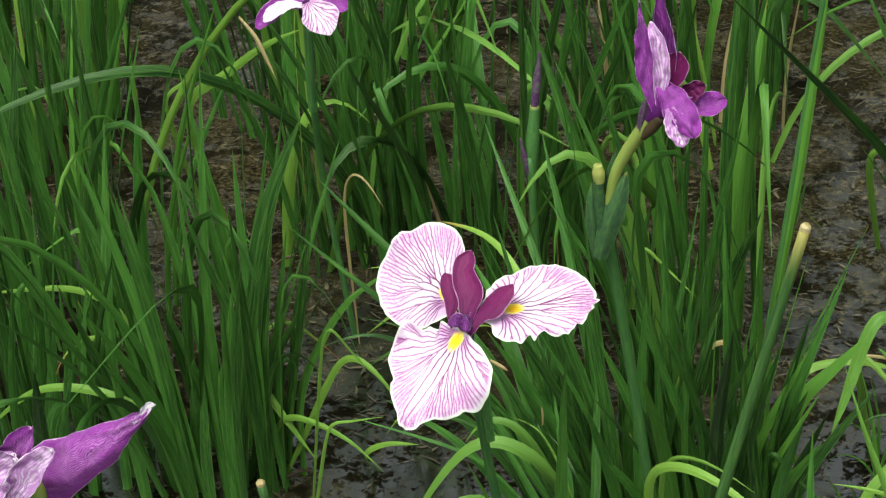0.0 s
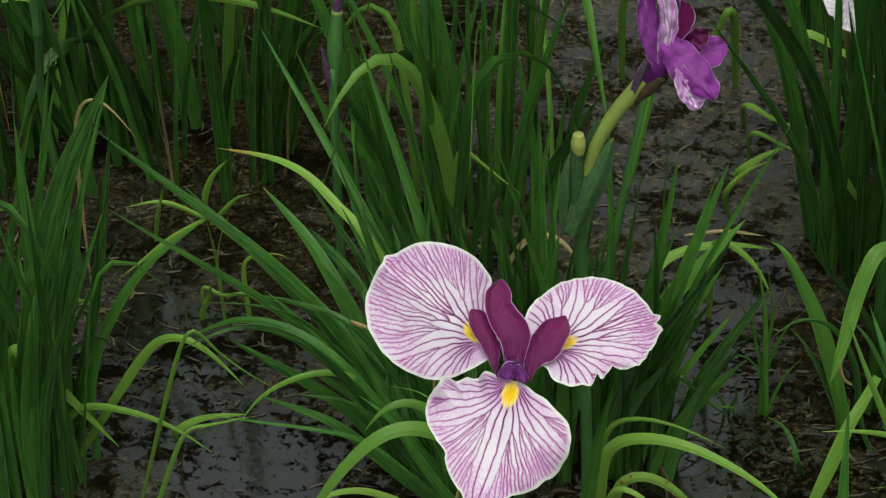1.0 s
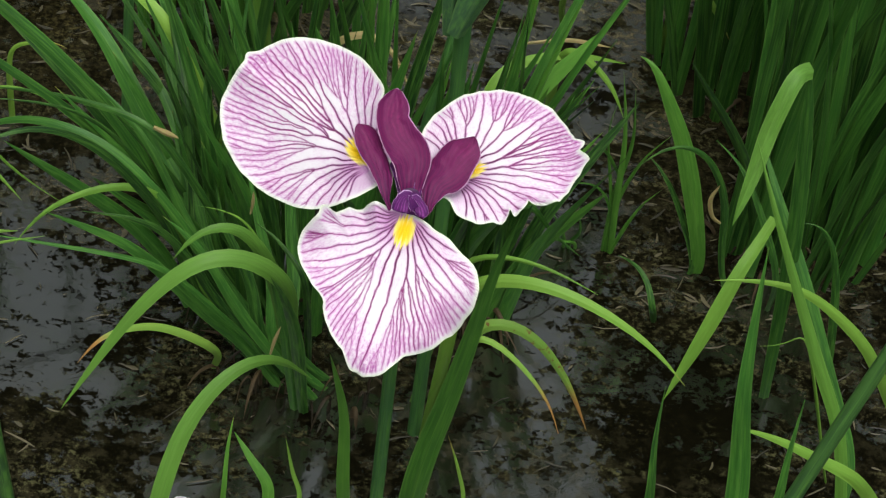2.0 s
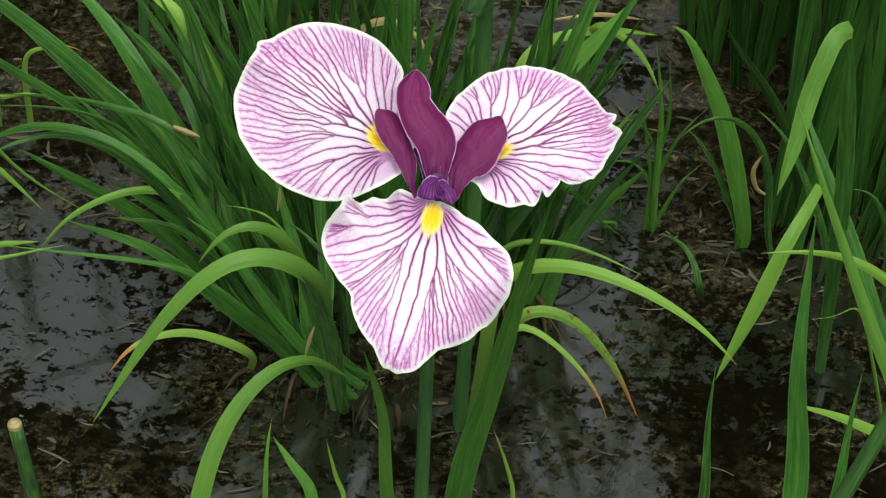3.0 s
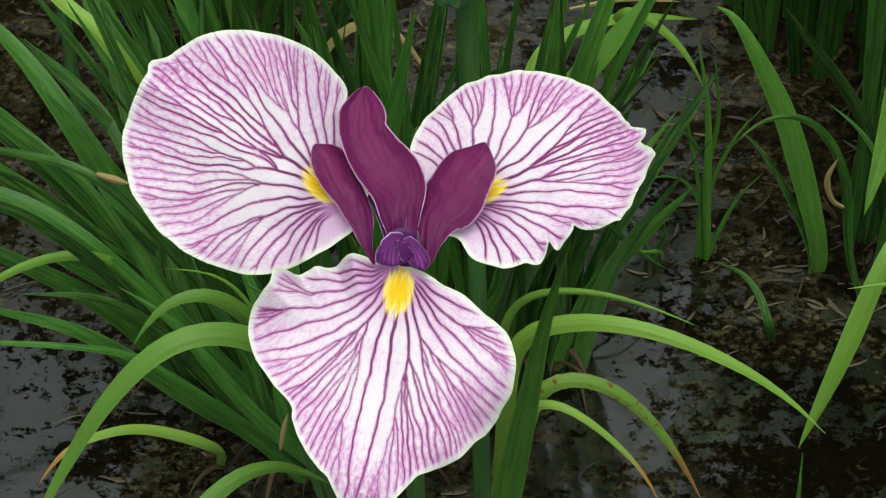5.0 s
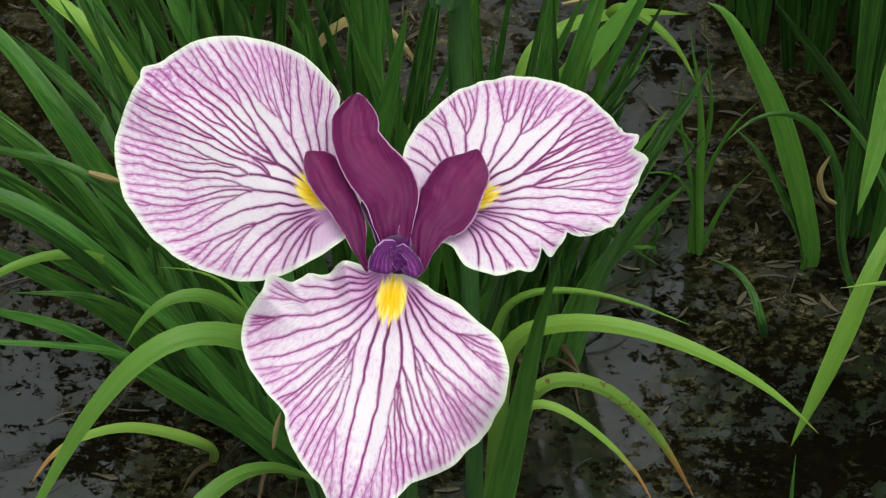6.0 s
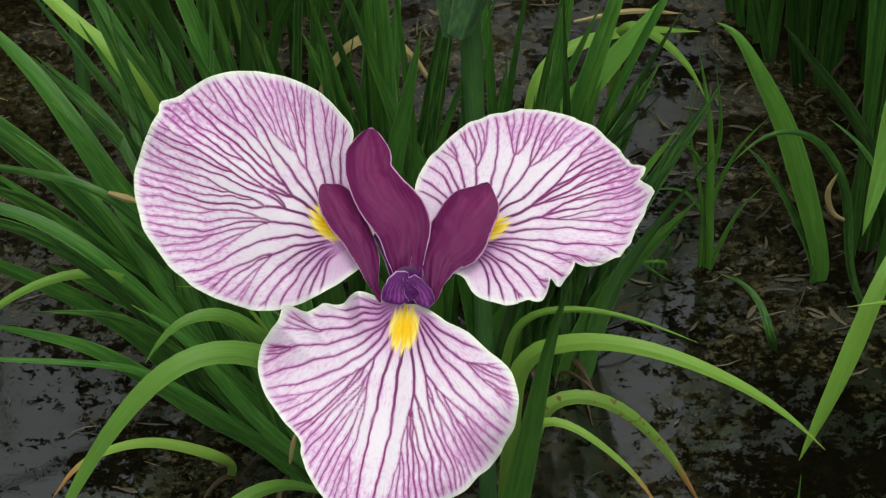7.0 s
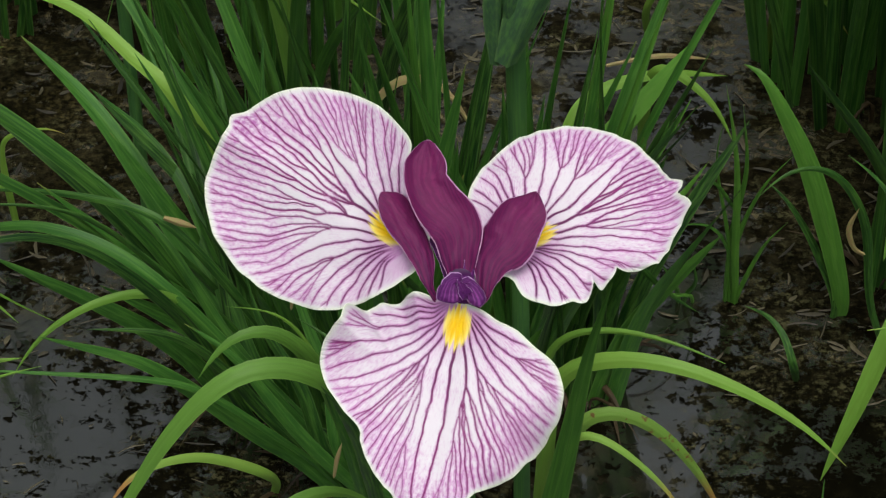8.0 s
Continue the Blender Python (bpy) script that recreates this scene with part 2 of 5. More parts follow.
def water_material():
    """Still dark paddy water that mirrors the sky and the leaves; jagged dark patches paint in reflected foliage, with
    silt and straw in them.
    """
    m = Nodes("paddy_water")
    at = m.place()
    x, y, _ = m.split(at)
    wide = m.join(m.math("MULTIPLY", x, 0.95), m.math("MULTIPLY", y, 1.05))
    big = m.noise(at, 4.5, 3.0)
    grain = m.noise(wide, 34.0, 10.0, 0.74)
    fleck = m.noise(wide, 240.0, 4.0, 0.7)
    # Dark foliage reflections painted in: near-black colour with the gloss taken away.
    foliage_refl = m.math("ADD", grain, m.math("MULTIPLY", m.math("SUBTRACT", big, 0.5), 0.75))
    dx, dy = m.math("ADD", x, 0.2), m.math("SUBTRACT", y, 0.5)
    reach = m.math("SQRT", m.math("ADD", m.math("MULTIPLY", dx, dx), m.math("MULTIPLY", dy, dy)))
    here = m.smooth(m.math("ADD", reach, m.math("MULTIPLY", big, 0.8)), 1.3, 2.1, 1.0, 0.0)
    foliage_refl = m.math("ADD", foliage_refl, m.math("MULTIPLY", m.math("SUBTRACT", 1.0, here), 0.05))
    # More on the right for that clump's reflection, fewer in the sky patch.
    foliage_refl = m.math("ADD", foliage_refl, m.math("MULTIPLY", here, m.math("SUBTRACT", m.smooth(x, 0.12, 0.21, 0.0, 0.10), m.smooth(x, 0.36, 0.60, 0.0, 0.09))))
    foliage_refl = m.math("SUBTRACT", foliage_refl, m.math("MULTIPLY", m.math("MULTIPLY", here, m.smooth(x, 0.02, 0.07, 0.0, 0.085)), m.math("MULTIPLY", m.smooth(x, 0.12, 0.17, 1.0, 0.0), m.smooth(y, 0.34, 0.50, 1.0, 0.0))))
    foliage_refl = m.smooth(m.math("ADD", foliage_refl, m.math("MULTIPLY", m.math("SUBTRACT", fleck, 0.5), 0.12)), 0.485, 0.515)
    lace = m.math("ADD", m.noise(wide, 95.0, 8.0, 0.74), m.math("MULTIPLY", m.math("SUBTRACT", m.noise(at, 9.0, 3.0), 0.5), 0.55))
    foliage_refl = m.math("MAXIMUM", foliage_refl, m.smooth(lace, 0.53, 0.56))
    murk = m.noise(wide, 90.0, 5.0, 0.7)
    silt = m.mix(murk, (0.003, 0.003, 0.002), (0.010, 0.010, 0.006))
    silt = m.mix(foliage_refl, silt, m.mix(murk, (0.0006, 0.0005, 0.0002), (0.0048, 0.0044, 0.0018)))
    film = m.math("MULTIPLY", m.smooth(m.noise(wide, 75.0, 7.0, 0.75), 0.47, 0.60), m.smooth(m.noise(at, 5.0, 3.0), 0.36, 0.58))
    silt = m.mix(m.math("MULTIPLY", film, m.math("SUBTRACT", 0.8, m.math("MULTIPLY", foliage_refl, 0.35))), silt, m.mix(fleck, (0.003, 0.003, 0.0015), (0.062, 0.055, 0.029)))
    moss = m.math("MULTIPLY", m.smooth(m.noise(wide, 170.0, 6.0, 0.75), 0.50, 0.60), m.smooth(m.noise(at, 13.0, 4.0, 0.65), 0.47, 0.58))
    silt = m.mix(m.math("MULTIPLY", moss, m.math("MULTIPLY", foliage_refl, 0.9)), silt, m.mix(fleck, (0.011, 0.011, 0.004), (0.108, 0.106, 0.050)))
    crumbs = m.math("MULTIPLY", m.smooth(fleck, 0.55, 0.66), m.smooth(m.noise(at, 11.0, 4.0), 0.44, 0.62))
    c = m.mix(m.math("MULTIPLY", crumbs, 0.6), silt, (0.062, 0.056, 0.028))
    strands = m.join(m.math("MULTIPLY", x, 110.0), m.math("ADD", m.math("MULTIPLY", y, 180.0), m.math("MULTIPLY", m.noise(at, 40.0, 3.0), 5.0)))
    weave = m.noise(strands, 1.0, 6.0, 0.78)
    bed = m.math("ADD", m.math("ADD", m.math("MULTIPLY", m.math("MULTIPLY", here, m.math("MINIMUM", y, 0.8)), 0.55), m.math("MULTIPLY", m.noise(at, 6.5, 4.0, 0.6), 1.1)), m.math("MULTIPLY", m.math("SUBTRACT", fleck, 0.5), 0.3))
    bed = m.math("MULTIPLY", m.smooth(bed, 0.74, 0.94), m.smooth(weave, 0.40, 0.56))
    bed = m.math("MULTIPLY", bed, m.math("SUBTRACT", 1.0, m.math("MULTIPLY", foliage_refl, 0.85)))
    c = m.mix(bed, c, m.mix(m.smooth(weave, 0.45, 0.72), (0.010, 0.008, 0.004), (0.165, 0.140, 0.066)))
    dull = m.math("MAXIMUM", m.math("MAXIMUM", foliage_refl, m.math("MULTIPLY", film, 0.55)), m.math("MULTIPLY", bed, 0.92))
    mat = m.math("MULTIPLY", m.math("MULTIPLY", m.math("MULTIPLY", here, m.smooth(y, 0.42, 0.66)), m.smooth(x, -0.06, 0.05, 1.0, 0.40)), m.smooth(m.noise(wide, 24.0, 6.0, 0.7), 0.40, 0.50))
    c = m.mix(m.math("MULTIPLY", mat, m.math("SUBTRACT", 0.75, m.math("MULTIPLY", bed, 0.6))), c, m.mix(m.math("MULTIPLY", m.smooth(fleck, 0.44, 0.66), m.smooth(m.noise(at, 8.0, 5.0, 0.6), 0.40, 0.60)), (0.0022, 0.0020, 0.0008), (0.092, 0.078, 0.030)))
    dull = m.math("MAXIMUM", dull, m.math("MULTIPLY", mat, 0.97))
    pool = m.math("MULTIPLY", m.math("MULTIPLY", m.math("MULTIPLY", here, m.smooth(x, -0.14, -0.02)), m.smooth(x, 0.11, 0.19, 1.0, 0.0)), m.smooth(m.math("ADD", y, m.math("MULTIPLY", m.math("SUBTRACT", big, 0.5), 0.4)), 0.56, 0.68))
    dull = m.math("MULTIPLY", dull, m.math("SUBTRACT", 1.0, m.math("MULTIPLY", m.math("MULTIPLY", pool, m.smooth(m.noise(wide, 30.0, 9.0, 0.76), 0.49, 0.56)), 0.68)))
    rough = m.math("ADD", m.math("MULTIPLY", dull, 0.34), m.math("MULTIPLY", murk, 0.05))
    h = m.math("ADD", m.math("MULTIPLY", murk, 0.10), m.math("ADD", m.math("MULTIPLY", m.noise(wide, 30.0, 3.0), 0.25), m.math("MULTIPLY", m.noise(at, 7.0, 2.0), 0.8)))
    h = m.math("ADD", h, m.math("MULTIPLY", m.math("MULTIPLY", bed, weave), 0.6))
    gloss = m.math("SUBTRACT", 0.5, m.math("ADD", m.math("MULTIPLY", dull, 0.497), m.math("MULTIPLY", crumbs, 0.01)))
    return m.out(Base_Color=c, Roughness=rough, IOR=2.45, Specular_IOR_Level=gloss, Specular_Tint=(0.94, 1.0, 0.94), Normal=m.bump(h, 0.28, 0.003))


WATER = water_material()


# ---- shapes ----
def mesh_of(name, verts, faces, mat, uvs=()):
    me = bpy.data.meshes.new(name)
    me.from_pydata([tuple(v) for v in verts], [], faces)
    me.materials.append(mat)
    corners = np.empty(len(me.loops), dtype=np.int32)
    me.loops.foreach_get("vertex_index", corners)
    for layer, co in uvs:
        data = np.asarray(co, dtype=np.float32)[corners]
        me.uv_layers.new(name=layer).data.foreach_set("uv", data.ravel())
    me.polygons.foreach_set("use_smooth", [True] * len(me.polygons))
    me.update()
    return me


def part(name, me, parent, label="", kind=""):
    ob = new(name, me)
    ob.parent = parent
    return tagged(ob, label, kind=kind)


def thing(name, at, label, category, group="", kind=""):
    ob = new(name)
    ob.location = at
    ob.empty_display_size = 0.02
    return tagged(ob, label, category, group, kind)


def curve_through(pts, n):
    """n + 1 points on a smooth line through the given ones, evenly spaced, with its directions."""
    p = [Vector(q) for q in pts]
    p = [p[0] * 2 - p[1], *p, p[-1] * 2 - p[-2]]
    fine = []
    for a, b, c, d in zip(p, p[1:], p[2:], p[3:]):
        for k in range(12):
            t = k / 12
            fine.append(0.5 * (2 * b + (c - a) * t + (2 * a - 5 * b + 4 * c - d) * t * t + (3 * b - a - 3 * c + d) * t ** 3))
    fine.append(p[-2])
    run = [0.0]
    for a, b in zip(fine, fine[1:]):
        run.append(run[-1] + (b - a).length)
    out, k = [], 0
    for i in range(n + 1):
        s = run[-1] * i / n
        while k < len(fine) - 2 and run[k + 1] < s:
            k += 1
        out.append(fine[k].lerp(fine[k + 1], (s - run[k]) / max(run[k + 1] - run[k], 1e-9)))
    ways = [(out[min(i + 1, n)] - out[max(i - 1, 0)]).normalized() for i in range(n + 1)]
    return out, ways, run[-1]


def leaf_mesh(pts, width, facing, mat, twist=0.0, n=14, foot=0.8, fold=0.16, blunt=3.6, ease=2):
    """A blade through pts, broad side towards facing at the foot and turned by twist degrees at the tip; a shallow keel gives it body."""
    line, ways, length = curve_through(pts, n)
    for _ in range(ease):
        line = [line[0], *((a + b * 2 + c) / 4 for a, b, c in zip(line, line[1:], line[2:])), line[-1]]
    ways = [(line[min(i + 1, n)] - line[max(i - 1, 0)]).normalized() for i in range(n + 1)]
    verts, uvs, edges, faces = [], [], [], []
    f = Vector(facing).normalized()
    for i, (p, w) in enumerate(zip(line, ways)):
        s = i / n
        half = 0.5 * width * (foot + (1 - foot) * min(1.0, s * 2.0)) * max(0.015, 1 - s ** blunt) ** 0.9
        g = Matrix.Rotation(radians(twist) * s, 3, w) @ f
        side = w.cross(g)
        side = side.normalized() if side.length > 1e-5 else Vector((1, 0, 0))
        up = side.cross(w).normalized()
        thick = 0.0003 + 0.0009 * (1 - s)
        for x, lift in ((-1, 0), (-0.5, 0.35), (0, 1.0), (0.5, 0.35), (1, 0), (1, 0), (0, -0.8), (-1, 0)):
            verts.append(p + side * half * x + up * (half * fold * (1 - abs(x)) + thick * lift))
            uvs.append((x * half, s))
            edges.append((x, 0))
    for i in range(n):
        for j in (0, 1, 2, 3, 5, 6):
            a = i * 8 + j
            faces.append((a, a + 1, a + 9, a + 8))
    return mesh_of("leaf", verts, faces, mat, (("leaf", uvs), ("edge", edges)))


def tube_mesh(name, pts, radii, mat, sides=12, n=20, squash=1.0):
    line, ways, _ = curve_through(pts, n)
    verts, uvs, faces = [], [], []
    for i, (p, w) in enumerate(zip(line, ways)):
        s = i / n * (len(radii) - 1)
        k = min(int(s), len(radii) - 2)
        q = s - k
        q = q * q * (3 - 2 * q)
        r = radii[k] * (1 - q) + radii[k + 1] * q
        a = w.cross(Vector((0.12, 1, 0.05))).normalized()
        b = w.cross(a)
        for j in range(sides):
            h = math.tau * j / sides
            verts.append(p + a * r * math.cos(h) + b * r * squash * math.sin(h))
            uvs.append((0.004 * math.sin(h * 2), i / n))
    for i in range(n):
        for j in range(sides):
            a, b = i * sides + j, i * sides + (j + 1) % sides
            faces.append((a, b, b + sides, a + sides))
    faces.append(tuple(range(sides))[::-1])
    faces.append(tuple(range(n * sides, (n + 1) * sides)))
    return mesh_of(name, verts, faces, mat, (("leaf", uvs),))


def grow_veins(seed, first=21, wanted=1.95):
    """Veins that leave the throat of a fall side by side and fork wherever they drift apart: angles by half-millimetre steps outward."""
    rng = random.Random(seed)
    steps, r0 = 190, 6.0
    lines = [[0, [-0.96 + 1.92 * (k + 0.3 * rng.uniform(-1, 1)) / (first - 1)], 1.0, rng.uniform(4.0, 6.8), rng.uniform(0, 99)] for k in range(first)]
    for k, l in enumerate(lines):
        l[2] = 0.92 + 0.60 * math.exp(-((k - (first - 1) / 2) / 1.3) ** 2)
    for k in range(1, steps):
        r = r0 + 0.5 * k
        spread = 1.25 + 1.15 * min(1.0, r / 55)
        now = [l[1][-1] for l in lines]
        born = []
        for i, l in enumerate(lines):
            left = now[i - 1] if i else -1.08
            right = now[i + 1] if i + 1 < len(lines) else 1.08
            s = now[i] + 0.075 * ((left + right) / 2 - now[i])
            s += 0.19 / (r * spread) * noise.noise((k * 0.13, l[4], 0.5))
            l[1].append(s)
            gap = (right - left) * 0.5 * r * spread
            if gap > l[3] and len(l[1]) > 9 and k < steps - 12:
                l[3] = wanted * rng.uniform(1.1, 2.1)
                side = rng.choice((-1, 1)) * 0.12 / (r * spread)
                born.append((i if side < 0 else i + 1, [k, [s + side], l[2] * rng.uniform(0.72, 0.95), wanted * rng.uniform(1.1, 2.1), rng.uniform(0, 99)]))
        for at, l in sorted(born, key=lambda b: -b[0]):
            lines.insert(at, l)
    table = np.full((steps, len(lines)), 99.0)
    for j, l in enumerate(lines):
        table[l[0]:l[0] + len(l[1]), j] = l[1]
        l.append(j)
    for k in range(steps):
        r = r0 + 0.5 * k
        table[k] *= 1.25 + 1.15 * min(1.0, r / 55)
    return table, np.array([l[2] for l in lines]), r0


def petal_mesh(name, foot, axis, normal, centre, radii, mat, droop=0.0, cup=0.0, ruffle=0.0, seed=0, rings=110, spokes=840, waves=9, throat=(0.0, 0.0), crease=0.0, curls=(), nubs=(), pleat=0.0):
    """A broad petal: radii (mm) round its middle give the outline, nubs (degrees, spread, mm) its points and notches; it droops along its axis, cups and ruffles towards the rim.
    throat: where on it the veins begin. pleat: height of the fold along its axis. curls: (degrees round the middle, spread, share of the radius where it begins, lift)."""
    o, a, n = Vector(foot), Vector(axis).normalized(), Vector(normal).normalized()
    b = n.cross(a).normalized()
    n = a.cross(b)
    count = len(radii)
    q = np.arange(spokes) / spokes * count
    i0 = np.floor(q).astype(int)
    f = q - i0
    ring = np.array(radii)
    p0, p1, p2, p3 = (ring[(i0 + d) % count] for d in (-1, 0, 1, 2))
    radius = 0.0005 * (2 * p1 + (p2 - p0) * f + (2 * p0 - 5 * p1 + 4 * p2 - p3) * f * f + (3 * p1 - p0 - 3 * p2 + p3) * f ** 3)
    around = np.arange(spokes) / spokes * math.tau
    radius = radius * (1 + 0.0025 * np.sin(around * 23 + seed) * np.sin(around * 7 + 2 * seed))
    for mid, spread, amount in nubs:
        radius = radius + 0.001 * amount * np.exp(-(((np.degrees(around) - mid + 180) % 360 - 180) / spread) ** 2)
    table, strong, r0 = grow_veins(seed)

    def sheet(rows, side):
        e = np.repeat((np.arange(rows + 1) / rows) ** 0.85, spokes)
        h = np.tile(around, rows + 1)
        rad = np.tile(radius, rows + 1) * e
        u, v = centre[0] + rad * np.cos(h), centre[1] + rad * np.sin(h)
        lift = droop * u * u + cup * v * v + ruffle * e ** 3 * np.sin(waves * h + seed) + ruffle * 0.5 * e ** 2 * np.sin(2.3 * waves * h + 2 * seed)
        lift += crease * np.minimum(np.abs(v), 0.02) * np.minimum(1.0, u / 0.03)
        lift += 0.0007 * np.sin(u * 190 + 3 * np.sin(v * 90 + seed)) * np.sin(v * 150 + seed) * e
        lift += pleat * np.tanh((v + 0.002) / 0.0025) * np.clip((u - 0.02) / 0.04, 0, 1) * np.exp(-(v / 0.02) ** 2)
        for mid, spread, begin, amount in curls:
            gap = (np.degrees(h) - mid + 180) % 360 - 180
            k = np.maximum(0.0, e - begin) / (1 - begin)
            lift += amount * k * k * np.exp(-(gap / spread) ** 2)
        lift -= 0.0016 * np.exp(-(v / 0.0035) ** 2) * (1 - e)
        pu, pv = u - throat[0], v - throat[1]
        r = np.hypot(pu + 0.004, pv) * 1000
        ang = np.arctan2(pv, pu + 0.004)
        step = np.clip((r - r0) / 0.5, 0, len(table) - 1.001)
        k = step.astype(int)
        w = (step - k)[:, None]
        lo, hi = table[k], table[np.minimum(k + 1, len(table) - 1)]
        way = np.where(hi > 50, lo, lo * (1 - w) + hi * w)
        off = np.abs(way - ang[:, None]) * r[:, None]
        half = np.interp(r, (6, 16, 40, 80), (0.32, 0.37, 0.25, 0.17))[:, None] * strong[None, :]
        mark = np.clip((half + 0.13 - off) / 0.26, 0, 1).max(axis=1) * np.clip((r - 5) / 5, 0, 1)
        lift -= 0.00022 * mark * (1 if side == 0 else 0)
        co = np.array(o)[None, :] + np.outer(u, a) + np.outer(v, b) + np.outer(lift + side * (1 - 0.6 * e), n)
        return co, np.stack((pu, pv), 1), np.stack((e, e * 0), 1), np.stack((mark, off.min(axis=1)), 1)

    back_rows = 26
    top, under = sheet(rings, 0.0), sheet(back_rows, -0.0007)
    co, uv, rim, vein = (np.concatenate(z) for z in zip(top, under))

    def quads(first, rows, flip):
        i, k = np.meshgrid(np.arange(rows), np.arange(spokes), indexing="ij")
        p, k2 = first + i * spokes, (k + 1) % spokes
        s = np.stack((p + k, p + spokes + k, p + spokes + k2, p + k2), -1).reshape(-1, 4)
        return s[:, ::-1] if flip else s

    base = (rings + 1) * spokes
    k = np.arange(spokes)
    k2 = (k + 1) % spokes
    last, below = rings * spokes, base + back_rows * spokes
    lip = np.stack((last + k2, last + k, below + k, below + k2), -1)
    faces = np.concatenate((quads(0, rings, False), quads(base, back_rows, True), lip))
    return mesh_of(name, co.tolist(), faces.tolist(), mat, (("petal", uv), ("rim", rim), ("vein", vein)))


def blade_petal_mesh(name, pts, width, facing, mat, curl=0.3, n=20, m=10, foot=0.3, broad=0.7, crumple=0.0, twist=0.0, seed=0, pointed=False, widths=()):
    """A petal along pts: narrow at its foot, broadest at the given share of its length, with a rounded tip and sides curled by curl.
    widths: its full width in metres at each of pts, in place of that."""
    line, ways, length = curve_through(pts, n)
    if widths:
        run = np.cumsum([0.0] + [(Vector(b) - Vector(a)).length for a, b in zip(pts, pts[1:])])
    verts, uv, rim, faces = [], [], [], []
    for back in (0, 1):
        for i, (p, w) in enumerate(zip(line, ways)):
            s = i / n
            grow = min(1.0, s / broad)
            share = foot + (1 - foot) * grow * grow * (3 - 2 * grow)
            if s > broad:
                q = (s - broad) / (1 - broad)
                share *= max(0.03, 1 - q) ** 0.8 if pointed else math.sqrt(max(0.004, 1 - q * q))
            half = 0.5 * width * share
            if widths:
                half = sum(0.5 * float(np.interp(min(max(s + d, 0.0), 1.0) * run[-1], run, widths)) for d in (-0.04, 0.0, 0.04)) / 3
                half *= math.sqrt(max(0.004, 1 - max(0.0, (s - 0.84) / 0.1605) ** 2))
            f = Matrix.Rotation(radians(twist) * s, 3, w) @ Vector(facing).normalized()
            side = w.cross(f).normalized()
            up = side.cross(w).normalized()
            for j in range(m + 1):
                x = 2 * j / m - 1
                rough = crumple * (noise.noise((s * 9 + seed, x * 2.5, seed)) + 0.6 * noise.noise((s * 24 + seed, x * 7, 4.0 + seed)))
                sway = crumple * 0.6 * noise.noise((s * 7, x * 1.3, 9.0 + seed))
                verts.append(p + side * (half * x * (1 - 0.2 * abs(curl) * x * x) + sway) + up * (half * curl * x * x + rough - 0.0006 * back * (1 - 0.8 * abs(x))))
                uv.append((s * length, x * half))
                rim.append((max(abs(x), s ** 8) * 0.99, 0))
    row = m + 1
    size = (n + 1) * row
    for i in range(n):
        for j in range(m):
            a = i * row + j
            faces.append((a, a + 1, a + row + 1, a + row))
            faces.append((size + a, size + a + row, size + a + row + 1, size + a + 1))
    for i in range(n):
        for j in (0, m):
            a, b = i * row + j, (i + 1) * row + j
            faces.append((a, b, size + b, size + a) if j == 0 else (b, a, size + a, size + b))
    for j in range(m):
        a = n * row + j
        faces.append((a, a + 1, size + a + 1, size + a))
    return mesh_of(name, verts, faces, mat, (("petal", uv), ("rim", rim)))


# ---- the flooded bed ----
def ground_sheet():
    verts, faces = [], []
    steps = [-160, -40, -10, -4, -2, -1, 0, 1, 2, 4, 10, 40, 160]
    for y in steps:
        for x in steps:
            verts.append((x, y, 0))
    k = len(steps)
    for i in range(k - 1):
        for j in range(k - 1):
            faces.append((i * k + j, i * k + j + 1, (i + 1) * k + j + 1, (i + 1) * k + j))
    ob = new("water", mesh_of("water", verts, faces, WATER))
    tagged(ob, "shallow dark muddy water with silt and straw floating", "water", kind="structure")


ground_sheet()


